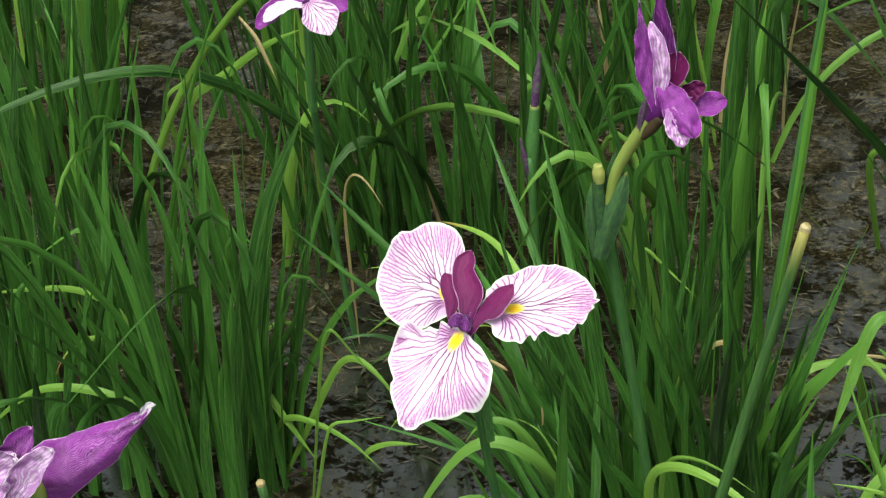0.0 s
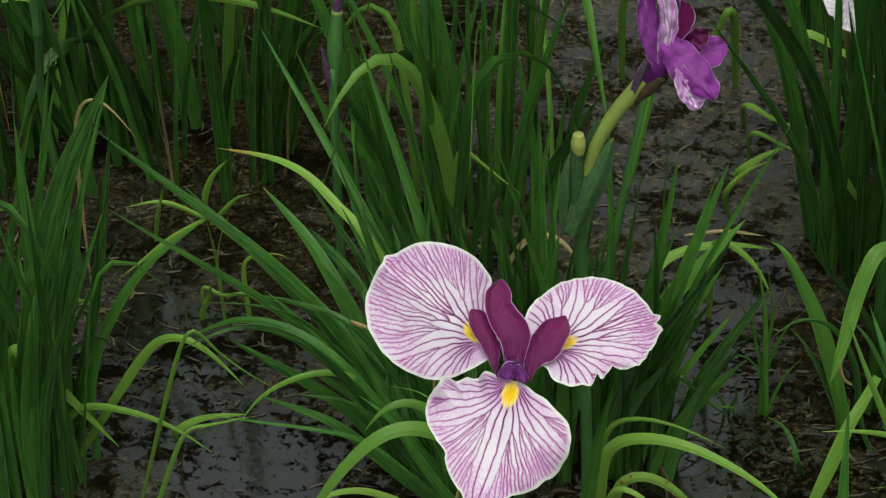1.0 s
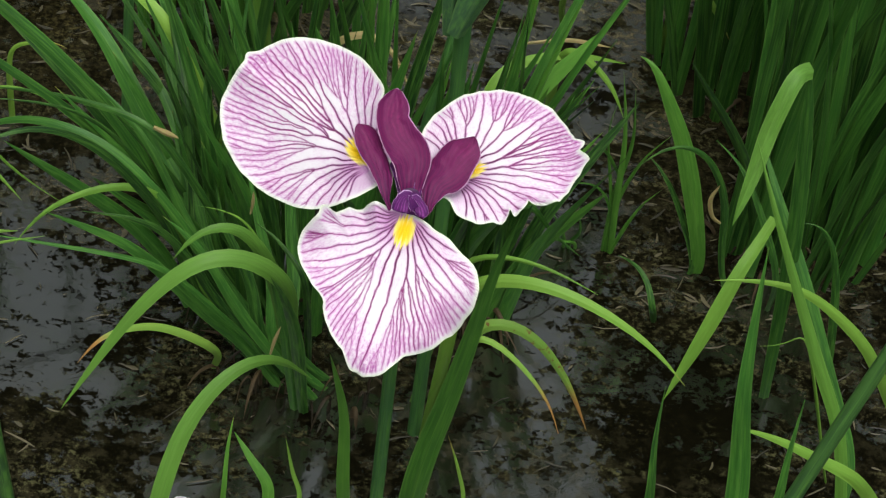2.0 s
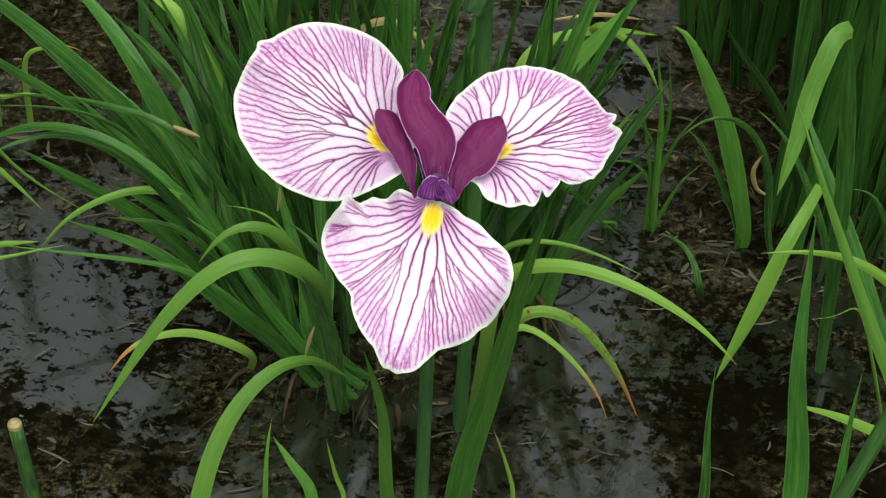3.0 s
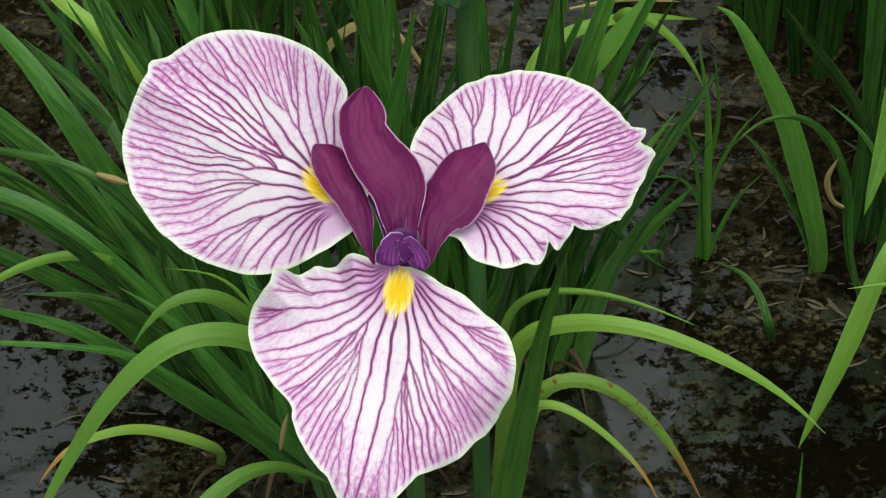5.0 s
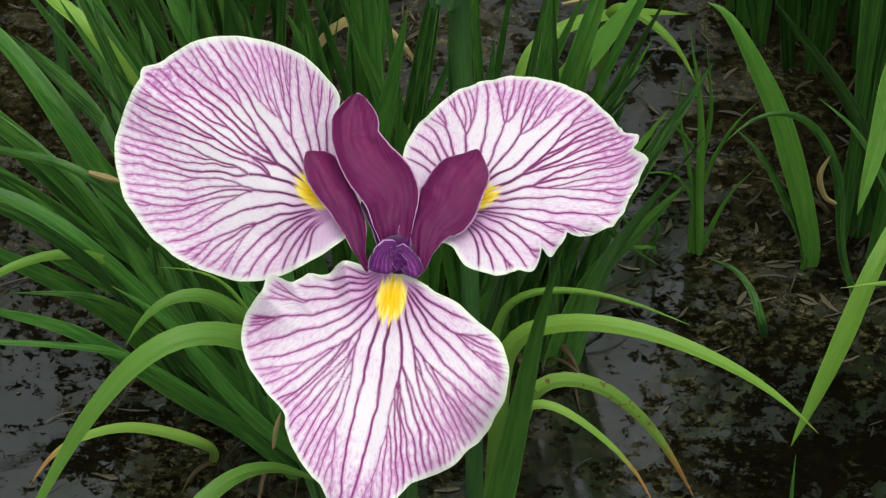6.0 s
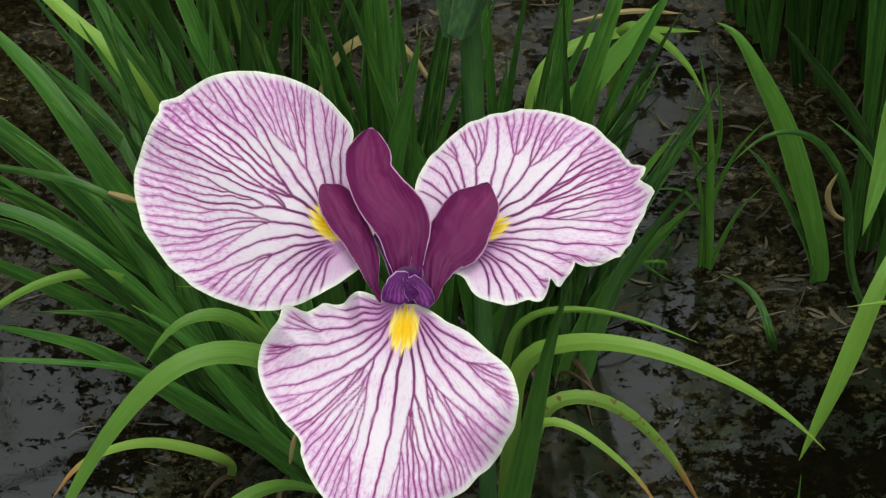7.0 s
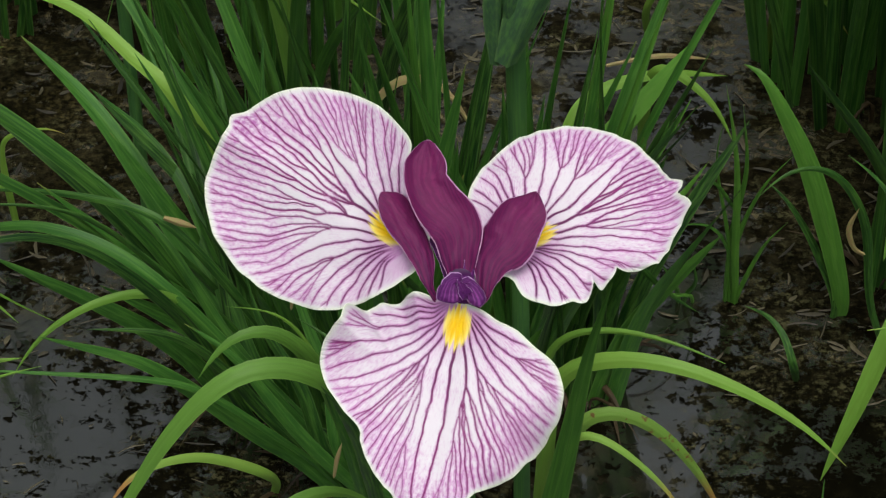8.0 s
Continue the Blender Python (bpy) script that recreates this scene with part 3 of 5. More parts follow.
# ---- the open iris ----
def open_iris():
    plant = thing("iris_plant", (0, 0.02, 0), "open pale pink iris with purple veins on a tall green stem", "flower", "irises")
    off = Vector((0, 0.02, 0))

    def sh(p):
        return tuple(Vector(p) - off)
    stem = [(0.004, 0.05, -0.02), (0.003, 0.03, 0.15), (0.001, 0.008, 0.32), (0.0, 0.0, 0.425)]
    part("stem", tube_mesh("stem", [sh(p) for p in stem], (0.0042, 0.0038, 0.0034, 0.0032), STEM), plant)
    flower = part("flower", tube_mesh("flower", [sh((0, 0, 0.415)), sh((0, 0, 0.428)), sh((0, 0.001, 0.442))], (0.0035, 0.006, 0.004), STYLE), plant,
                  "pale pink iris flower with dark purple veins")
    part("fall", petal_mesh("fall", sh((-0.006, 0.004, 0.437)), (-0.7542, 0.636, 0.1634), (-0.3498, -0.5997, 0.7197), (0.0525, 0.004),
         (48.1, 48.4, 49.3, 50.3, 50.7, 49.5, 48.1, 46.8, 45.5, 44.3, 43.4, 42.3, 41.0, 39.8, 39.2, 38.7, 38.3, 37.9, 37.6, 37.7, 37.8, 37.9, 37.8, 37.7, 37.6, 37.9, 38.2, 38.6, 39.5, 40.4, 41.1, 41.5, 41.5, 41.5, 41.5, 40.4, 38.2, 36.4, 35.4, 35.3, 35.5, 38.5, 38.9, 38.9, 38.8, 39.1, 39.5, 39.7, 39.8, 40.3, 40.9, 41.8, 42.8, 44.0, 45.4, 46.7, 47.8, 48.9, 49.9, 50.8),
         FALL, ruffle=0.0008, seed=1, nubs=((356, 2.2, 1.6), (351, 2.5, -0.4)), throat=(0.0225, -0.0020), crease=-0.05, pleat=0.0016, curls=((325, 32, 0.45, -0.003), (250, 25, 0.5, 0.004), (60, 30, 0.5, 0.003), (3, 8, 0.4, 0.003), (350, 7, 0.4, -0.002))), flower, "broad rounded pale pink fall with fanned purple veins")
    part("fall", petal_mesh("fall", sh((0.008, 0.004, 0.438)), (0.8612, 0.5076, 0.0245), (0.1201, -0.2502, 0.9607), (0.0432, 0.0103),
         (39.4, 39.7, 40.1, 39.8, 39.0, 38.3, 37.8, 37.4, 36.9, 37.2, 37.5, 37.9, 37.6, 37.2, 36.9, 36.7, 36.5, 36.4, 36.5, 36.7, 36.9, 36.8, 36.7, 36.7, 36.6, 36.7, 36.8, 36.9, 37.0, 37.0, 37.1, 37.1, 37.2, 37.5, 37.8, 38.1, 38.3, 38.5, 38.7, 38.2, 37.6, 37.0, 38.3, 40.5, 40.5, 40.5, 40.5, 40.5, 40.5, 40.5, 37.7, 37.2, 38.5, 39.9, 40.7, 41.1, 41.0, 40.7, 39.6, 38.1, 37.5, 36.9, 35.3, 31.0, 31.1, 31.0, 30.9, 29.4, 27.5, 28.5, 29.1, 29.7, 31.8, 33.7, 35.1, 35.6, 36.0, 36.3, 36.4, 36.6, 36.9, 37.9, 39.2, 40.5, 39.9, 38.2, 38.9, 40.6, 40.6, 38.8),
         FALL, ruffle=0.0007, seed=2, nubs=((351, 2.2, 0.9), (344, 2.0, -1.0), (322, 2.2, 0.6), (314, 2.2, -0.6), (304, 2.2, 0.5), (259, 2.2, 0.7), (253, 2, -0.8), (246, 2.2, 0.7), (239, 2, -0.6)), waves=11, throat=(0.0192, 0.0077), crease=-0.06, pleat=-0.0012, curls=((335, 16, 0.80, 0.006), (329, 4, 0.82, 0.003), (318, 5, 0.78, -0.003), (311, 4, 0.8, 0.003), (305, 10, 0.75, 0.004), (298, 3, 0.8, -0.003), (285, 8, 0.7, -0.004), (268, 8, 0.7, 0.004), (258, 3, 0.75, -0.003), (250, 3, 0.75, 0.003), (5, 9, 0.6, -0.004), (110, 40, 0.5, -0.004))), flower, "pale pink fall with a ruffled folded rim")
    part("fall", petal_mesh("fall", sh((0, -0.006, 0.434)), (-0.1585, -0.8828, -0.4423), (-0.086, -0.4339, 0.8968), (0.0391, -0.0028),
         (37.6, 38.0, 37.6, 36.9, 34.8, 32.5, 30.6, 30.7, 31.0, 32.4, 33.8, 34.5, 35.2, 35.9, 36.7, 38.9, 41.0, 43.1, 45.1, 45.5, 45.2, 43.7, 42.2, 41.5, 40.8, 40.0, 39.3, 40.0, 40.6, 41.1, 41.6, 42.1, 42.7, 43.5, 44.3, 44.5, 45.9, 46.9, 47.0, 45.0, 46.8, 47.0, 45.4, 42.0, 38.2, 34.3, 31.2, 28.4, 26.4, 25.8, 26.4, 26.9, 27.5, 28.0, 28.6, 29.3, 30.2, 31.0, 33.7, 37.1),
         FALL, ruffle=0.0008, seed=3, nubs=((227, 3.0, 0.8), (213, 2.5, 0.6), (240, 3, -0.8), (100, 4, 0.5), (93, 3, -0.4), (4, 2.5, 0.6), (358, 2, -0.5)), throat=(0.001, 0.0), crease=-0.05, curls=((84, 19, 0.60, -0.016), (48, 18, 0.65, -0.006), (232, 12, 0.5, 0.010), (215, 8, 0.5, -0.009), (222, 3, 0.35, -0.006), (214, 3, 0.4, 0.004), (206, 3, 0.45, -0.004), (198, 3, 0.5, 0.003), (190, 3, 0.55, -0.003), (250, 9, 0.5, -0.004), (0, 14, 0.7, -0.005), (72, 5, 0.6, 0.003), (300, 25, 0.6, 0.003))), flower, "drooping white-pink fall with a yellow mark at its foot")

    def standard(pts, widths, facing, curl, label="dark purple upright standard with a pale edge"):
        part("standard", blade_petal_mesh("standard", [sh(p) for p in pts], 1.0, facing, STANDARD, curl, crumple=0.0008, seed=round(widths[2] * 9000), n=44, m=22, widths=widths), flower, label)

    standard([(0.0000, 0.0000, 0.4290), (-0.0007, 0.0026, 0.4346), (-0.0007, 0.0091, 0.4423), (-0.0020, 0.0170, 0.4491), (-0.0083, 0.0235, 0.4549), (-0.0126, 0.0296, 0.4604), (-0.0124, 0.0354, 0.4651), (-0.0118, 0.0407, 0.4696)],
             (0.004, 0.0060, 0.0140, 0.0205, 0.0190, 0.0166, 0.0160, 0.0090), (0.10, -0.64, 0.76), 0.30)
    standard([(-0.0060, -0.0030, 0.4310), (-0.0099, -0.0010, 0.4363), (-0.0117, 0.0031, 0.4409), (-0.0144, 0.0112, 0.4449), (-0.0181, 0.0179, 0.4484), (-0.0228, 0.0244, 0.4520), (-0.0261, 0.0272, 0.4539), (-0.0284, 0.0292, 0.4551)],
             (0.003, 0.0026, 0.0062, 0.0106, 0.0136, 0.0138, 0.0118, 0.0050), (0.25, -0.40, 0.88), -0.25)
    standard([(0.0040, -0.0040, 0.4310), (0.0083, -0.0024, 0.4353), (0.0089, 0.0013, 0.4397), (0.0108, 0.0073, 0.4437), (0.0153, 0.0119, 0.4474), (0.0191, 0.0177, 0.4517), (0.0234, 0.0221, 0.4553), (0.0263, 0.0265, 0.4584)],
             (0.003, 0.0031, 0.0082, 0.0161, 0.0217, 0.0205, 0.0172, 0.0055), (-0.20, -0.50, 0.84), -0.22)

    def style(pts, widths, facing, curl, label="dark violet style arm", mat=STYLE, crumple=0.0006):
        part("style_arm", blade_petal_mesh("style_arm", [sh(p) for p in pts], 1.0, facing, mat, curl, crumple=crumple, seed=5, n=26, m=16, widths=widths), flower, label)

    style([(-0.0012, -0.0035, 0.4410), (-0.0017, -0.0060, 0.4452), (-0.0022, -0.0080, 0.4450), (-0.0024, -0.0100, 0.4432), (-0.0022, -0.0114, 0.4412)], (0.006, 0.0095, 0.0120, 0.0134, 0.0122), (0, -0.6, 0.8), -0.45, "violet style arm hooded over the yellow mark")
    style([(0.0010, -0.0030, 0.4400), (0.0024, -0.0051, 0.4441), (0.0049, -0.0072, 0.4432), (0.0064, -0.0094, 0.4414), (0.0070, -0.0112, 0.4394)], (0.004, 0.0066, 0.0078, 0.0074, 0.0050), (0.25, -0.5, 0.8), -0.5, "violet style arm hooded over the yellow mark")
    style([(0.0022, -0.0092, 0.4430), (0.0010, -0.0086, 0.4450), (0.0000, -0.0078, 0.4470), (-0.0008, -0.0070, 0.4486)], (0.0052, 0.0046, 0.0028, 0.0005), (0.35, -0.75, 0.5), 0.4, "small pale violet crest")
    style([(0.000, 0.000, 0.4310), (-0.0019, 0.0032, 0.4342), (-0.0052, 0.0123, 0.4400), (-0.0115, 0.0220, 0.4453), (-0.0178, 0.0303, 0.4495), (-0.0210, 0.0345, 0.4520)], (0.006, 0.0066, 0.0072, 0.0066, 0.0056, 0.0030), (0.0, -0.5, 0.87), 0.5)
    style([(0.0031, 0.0000, 0.4330), (0.0026, 0.0040, 0.4375), (0.0030, 0.0090, 0.4410), (0.0045, 0.0140, 0.4430)], (0.0047, 0.0052, 0.0040, 0.0020), (0.0, -0.6, 0.8), 0.5)
    part("bract", leaf_mesh([sh((0.004, 0.008, 0.335)), sh((0.0045, 0.005, 0.375)), sh((0.003, 0.003, 0.415))], 0.011, (0.2, -1, 0.2), STEM, fold=0.6, n=10), plant, "pale green bract below the flower")


open_iris()


def blade(plant, width, mat, *pts, facing=(0.0, -0.72, 0.69), twist=0.0, fold=0.14, blunt=3.8, foot=0.55):
    at = plant.location
    part("leaf", leaf_mesh([Vector(p) - at for p in pts], width, facing, mat, twist, n=40, fold=fold, ease=6, blunt=blunt, foot=foot), plant)



# ---- the spent iris behind, the near and far ones, buds and cut stalks ----
def petal(flower, pts, width, facing, mat=None, curl=0.4, crumple=0.0018, pointed=False, twist=0.0, seed=0, foot=0.4, broad=0.6, label=""):
    crumple *= 1.5
    at = flower.parent.location
    part("petal", blade_petal_mesh("petal", [Vector(p) - at for p in pts], width, facing, mat or WILTED, curl, n=26, m=14, foot=foot, broad=broad, crumple=crumple, twist=twist, seed=seed, pointed=pointed), flower, label)


def tube(name, plant, pts, radii, mat, label="", squash=1.0):
    return part(name, tube_mesh(name, [Vector(p) - plant.location for p in pts], radii, mat, squash=squash), plant, label)


def foot_shade_leaves(plant, x, y, reach, count, seed):
    """Rotted old leaves and sheaths that lie round the foot of a clump, dark to stand in for the shade there too; x and
    y from the plant's own base.
    """
    rng = random.Random(seed)
    for _ in range(count):
        h, r = rng.uniform(0, math.tau), reach * rng.uniform(0.35, 1.05)
        p = Vector((x + r * math.cos(h), y + r * 0.85 * math.sin(h), rng.uniform(0.004, 0.020)))
        way = Vector((math.cos(h + rng.gauss(0, 0.7)), math.sin(h + rng.gauss(0, 0.7)), 0)) * rng.uniform(0.012, 0.042)
        pts = [p - Vector((0, 0, p.z + 0.004)), p, p + way * 0.6 + Vector((0, 0, rng.uniform(-0.004, 0.006))), Vector((p.x + way.x, p.y + way.y, 0.001))]
        part("old_leaf", leaf_mesh(pts, rng.uniform(0.0014, 0.0042), (rng.gauss(0, 0.4), rng.gauss(-0.3, 0.4), 1), OLD, rng.uniform(-80, 80), n=9, fold=0.4), plant)


def spent_iris():
    plant = thing("iris_plant", (0.025, 0.231, 0), "tall iris stalk with a wilted purple flower and a green bud", "flower", "irises")
    tube("stem", plant, [(0.025, 0.231, -0.02), (0.0235, 0.215, 0.15), (0.021, 0.200, 0.30), (0.018, 0.186, 0.42)], (0.0045, 0.0042, 0.004, 0.0045), STEM)
    toward = (0.3, -0.7, 0.6)
    bract = lambda pts, w: part("bract", leaf_mesh([Vector(p) - plant.location for p in pts], w, toward, BRACT, fold=0.55, n=12, foot=0.5), plant, "blue-green bract")
    bract([(0.015, 0.181, 0.384), (0.022, 0.183, 0.409), (0.031, 0.186, 0.434), (0.039, 0.188, 0.458)], 0.020)
    bract([(0.011, 0.183, 0.382), (0.010, 0.183, 0.408), (0.011, 0.182, 0.428), (0.013, 0.182, 0.448)], 0.011)
    bract([(0.017, 0.188, 0.406), (0.023, 0.189, 0.436), (0.028, 0.189, 0.461), (0.031, 0.190, 0.474)], 0.012)
    tube("bud", plant, [(0.017, 0.184, 0.398), (0.017, 0.184, 0.423), (0.017, 0.184, 0.443), (0.018, 0.184, 0.451)], (0.003, 0.0042, 0.0045, 0.0042), BRACT, "green bud sheath")
    tube("bud", plant, [(0.018, 0.184, 0.448), (0.018, 0.184, 0.455), (0.018, 0.184, 0.462)], (0.0042, 0.0048, 0.0034), BUD_TIP, "yellowish bud tip")
    tube("pedicel", plant, [(0.020, 0.186, 0.412), (0.029, 0.188, 0.452), (0.040, 0.191, 0.475), (0.052, 0.193, 0.493), (0.062, 0.195, 0.507)], (0.0032, 0.0040, 0.0046, 0.0050, 0.0060), BUD, "swollen yellow-green flower tube")
    # Added dark piece: the shaded, brownish side of the flower tube as a shape.
    tube("sheath", plant, [(0.052, 0.191, 0.487), (0.060, 0.191, 0.497), (0.067, 0.192, 0.506)], (0.0030, 0.0048, 0.0050), OLD, "dark brown piece for the shaded side of the flower tube")
    part("sheath", leaf_mesh([Vector(p) - plant.location for p in [(0.051, 0.190, 0.493), (0.055, 0.189, 0.509), (0.060, 0.188, 0.524)]], 0.007, toward, DARK_BUD, fold=0.5, n=10), plant, "dark violet shrunken sheath")
    flower = tube("flower", plant, [(0.056, 0.195, 0.499), (0.065, 0.195, 0.510), (0.071, 0.195, 0.518)], (0.0064, 0.0080, 0.005), STYLE, "crumpled purple iris flower past its bloom")
    petal(flower, [(0.064, 0.190, 0.511), (0.058, 0.193, 0.538), (0.054, 0.197, 0.563), (0.053, 0.200, 0.591)], 0.018, toward, seed=1, broad=0.4, twist=20, pointed=True, crumple=0.0022)
    petal(flower, [(0.066, 0.192, 0.512), (0.069, 0.195, 0.544), (0.065, 0.197, 0.565), (0.060, 0.200, 0.576)], 0.014, toward, PINK, seed=2, broad=0.45)
    petal(flower, [(0.063, 0.200, 0.508), (0.069, 0.203, 0.526), (0.074, 0.206, 0.538), (0.077, 0.209, 0.550)], 0.021, toward, STANDARD, seed=3, broad=0.75, crumple=0.001)
    petal(flower, [(0.062, 0.198, 0.534), (0.074, 0.191, 0.526), (0.087, 0.184, 0.515), (0.100, 0.177, 0.502)], 0.024, (0.3, -0.8, 0.4), seed=4, broad=0.45, curl=-0.4, crumple=0.0026)
    petal(flower, [(0.077, 0.185, 0.518), (0.084, 0.181, 0.505), (0.090, 0.177, 0.493)], 0.018, toward, PINK, seed=5, broad=0.4)
    petal(flower, [(0.075, 0.198, 0.508), (0.085, 0.207, 0.508), (0.094, 0.216, 0.507), (0.104, 0.225, 0.507)], 0.019, toward, seed=6, broad=0.6)
    petal(flower, [(0.074, 0.205, 0.507), (0.083, 0.210, 0.517), (0.093, 0.215, 0.523)], 0.015, toward, STANDARD, seed=7, broad=0.5)
    petal(flower, [(0.064, 0.205, 0.510), (0.068, 0.207, 0.546), (0.064, 0.210, 0.581), (0.063, 0.212, 0.595)], 0.014, toward, STYLE, seed=8, broad=0.4)


spent_iris()


def near_spent_iris():
    plant = thing("iris_plant", (-0.161, -0.293, 0), "wilting purple iris flower on a stalk", "flower", "irises")
    tube("stem", plant, [(-0.161, -0.293, -0.020), (-0.161, -0.293, 0.200), (-0.163, -0.283, 0.343), (-0.1622, -0.2715, 0.4369)], (0.0045, 0.004, 0.004, 0.0045), STEM)
    flower = tube("flower", plant, [(-0.1622, -0.2715, 0.4319), (-0.1642, -0.2705, 0.4489), (-0.1662, -0.2695, 0.4629)], (0.005, 0.0075, 0.005), BUD, "rolled and wrinkled purple flower")
    toward = (0.3, -0.7, 0.6)
    petal(flower, [(-0.1912, -0.2715, 0.4249), (-0.1702, -0.2665, 0.4499), (-0.1372, -0.2625, 0.4729), (-0.1052, -0.2575, 0.4959), (-0.0742, -0.2535, 0.5219)], 0.048, toward, seed=11, broad=0.30, curl=-0.6, crumple=0.003, foot=0.8, pointed=True, label="long rolled purple petal")
    petal(flower, [(-0.2082, -0.2715, 0.4119), (-0.1912, -0.2695, 0.4459), (-0.1712, -0.2685, 0.4769), (-0.1582, -0.2665, 0.4969)], 0.026, toward, seed=12, broad=0.6, crumple=0.0025)
    petal(flower, [(-0.1812, -0.2765, 0.4309), (-0.1862, -0.2765, 0.4479), (-0.2012, -0.2765, 0.4579), (-0.2262, -0.2765, 0.4649)], 0.030, toward, seed=13, broad=0.5, crumple=0.003)
    petal(flower, [(-0.1762, -0.2815, 0.4359), (-0.1602, -0.2815, 0.4649), (-0.1392, -0.2815, 0.4889), (-0.1312, -0.2815, 0.4959)], 0.024, toward, PINK, seed=14, broad=0.5, crumple=0.003)

    petal(flower, [(-0.0872, -0.2555, 0.5089), (-0.0792, -0.2545, 0.5169), (-0.0732, -0.2535, 0.5239), (-0.0692, -0.2535, 0.5259)], 0.0062, toward, WHITE, seed=15, broad=0.7, crumple=0.0010, label="small white twisted tip")
    petal(flower, [(-0.2072, -0.2785, 0.4269), (-0.1942, -0.2785, 0.4489), (-0.1792, -0.2785, 0.4689), (-0.1672, -0.2765, 0.4789)], 0.034, toward, PINK, seed=16, broad=0.6, crumple=0.004)


near_spent_iris()


def far_iris():
    foot = Vector((-0.447, 0.520, 0.166))
    plant = thing("iris_plant", (foot.x, foot.y, 0), "pale pink iris in bloom farther back in the bed", "flower", "irises")
    tube("stem", plant, [(foot.x + 0.01, foot.y, -0.02), foot, (-0.432, 0.500, 0.279), (-0.425, 0.500, 0.364)], (0.0032, 0.0032, 0.0034, 0.0045), STEM)
    part("bract", leaf_mesh([Vector(p) - plant.location for p in [(-0.433, 0.498, 0.268), (-0.430, 0.498, 0.311), (-0.426, 0.498, 0.353)]], 0.009, (0.3, -0.7, 0.6), STEM, fold=0.5), plant)
    flower = tube("flower", plant, [(-0.426, 0.500, 0.361), (-0.425, 0.500, 0.373), (-0.424, 0.500, 0.385)], (0.005, 0.007, 0.004), STYLE, "pale pink iris flower")
    toward = (0.2, -0.5, 0.8)
    petal(flower, [(-0.422, 0.495, 0.381), (-0.438, 0.490, 0.382), (-0.451, 0.485, 0.374), (-0.469, 0.480, 0.360)], 0.024, toward, WILTED, seed=21, broad=0.5, crumple=0.0012)
    petal(flower, [(-0.422, 0.490, 0.384), (-0.431, 0.485, 0.385), (-0.441, 0.480, 0.381), (-0.456, 0.475, 0.371)], 0.016, toward, WHITE, seed=25, broad=0.6, crumple=0.001)
    petal(flower, [(-0.415, 0.490, 0.388), (-0.398, 0.477, 0.385), (-0.383, 0.463, 0.383), (-0.370, 0.450, 0.381)], 0.036, toward, PALE_PETAL, seed=22, broad=0.6, crumple=0.001)
    petal(flower, [(-0.419, 0.500, 0.385), (-0.400, 0.500, 0.388), (-0.389, 0.500, 0.383), (-0.381, 0.500, 0.380)], 0.026, toward, WILTED, seed=23, broad=0.6, crumple=0.001)
    petal(flower, [(-0.425, 0.500, 0.385), (-0.424, 0.500, 0.405), (-0.428, 0.500, 0.422)], 0.02, toward, STANDARD, seed=24, crumple=0.001)
    petal(flower, [(-0.422, 0.500, 0.385), (-0.409, 0.500, 0.407), (-0.398, 0.500, 0.422)], 0.02, toward, STANDARD, seed=26, crumple=0.001)


far_iris()


def white_iris():
    foot = Vector((0.214, 0.720, -0.021))
    plant = thing("iris_plant", (foot.x, foot.y, 0), "white iris flower at the back of the bed", "flower", "irises")
    tube("stem", plant, [(foot.x, foot.y, -0.02), foot, (0.207, 0.700, 0.090), (0.198, 0.700, 0.159)], (0.004, 0.004, 0.0045, 0.0055), STEM)
    flower = tube("flower", plant, [(0.198, 0.700, 0.154), (0.197, 0.700, 0.168), (0.197, 0.700, 0.182)], (0.005, 0.007, 0.005), BUD, "white iris flower")
    petal(flower, [(0.194, 0.690, 0.215), (0.197, 0.683, 0.203), (0.198, 0.677, 0.194), (0.199, 0.670, 0.189)], 0.034, (0, -0.7, 0.7), WHITE, seed=31, broad=0.6, crumple=0.002)
    petal(flower, [(0.196, 0.690, 0.209), (0.206, 0.687, 0.204), (0.211, 0.683, 0.193), (0.210, 0.680, 0.175)], 0.014, (0, -0.7, 0.7), WHITE, seed=32, broad=0.5)
    petal(flower, [(0.196, 0.700, 0.185), (0.183, 0.700, 0.196), (0.169, 0.700, 0.201)], 0.03, (0, -0.5, 0.8), WHITE, seed=33)
    petal(flower, [(0.197, 0.700, 0.185), (0.205, 0.700, 0.209), (0.218, 0.700, 0.221)], 0.03, (0, -0.5, 0.8), WHITE, seed=34)


white_iris()


def dark_bud():
    plant = thing("iris_plant", (-0.20, 0.47, 0), "iris stalk with a closed dark violet bud", "flower", "irises")
    tube("stem", plant, [(-0.20, 0.47, -0.02), (-0.199, 0.474, 0.15), (-0.197, 0.478, 0.27)], (0.0038, 0.0036, 0.0036), STEM)
    tube("spathe", plant, [(-0.197, 0.478, 0.25), (-0.195, 0.482, 0.285), (-0.192, 0.486, 0.318)], (0.0038, 0.006, 0.0042), STEM, "grey-green spathe")
    tube("bud", plant, [(-0.194, 0.484, 0.305), (-0.190, 0.489, 0.335), (-0.186, 0.494, 0.368)], (0.003, 0.0040, 0.0010), DARK_BUD, "dark violet closed bud")
    tube("bud", plant, [(-0.198, 0.477, 0.245), (-0.201, 0.475, 0.27), (-0.203, 0.474, 0.29)], (0.002, 0.003, 0.001), DARK_BUD, "dark violet side bud")


dark_bud()


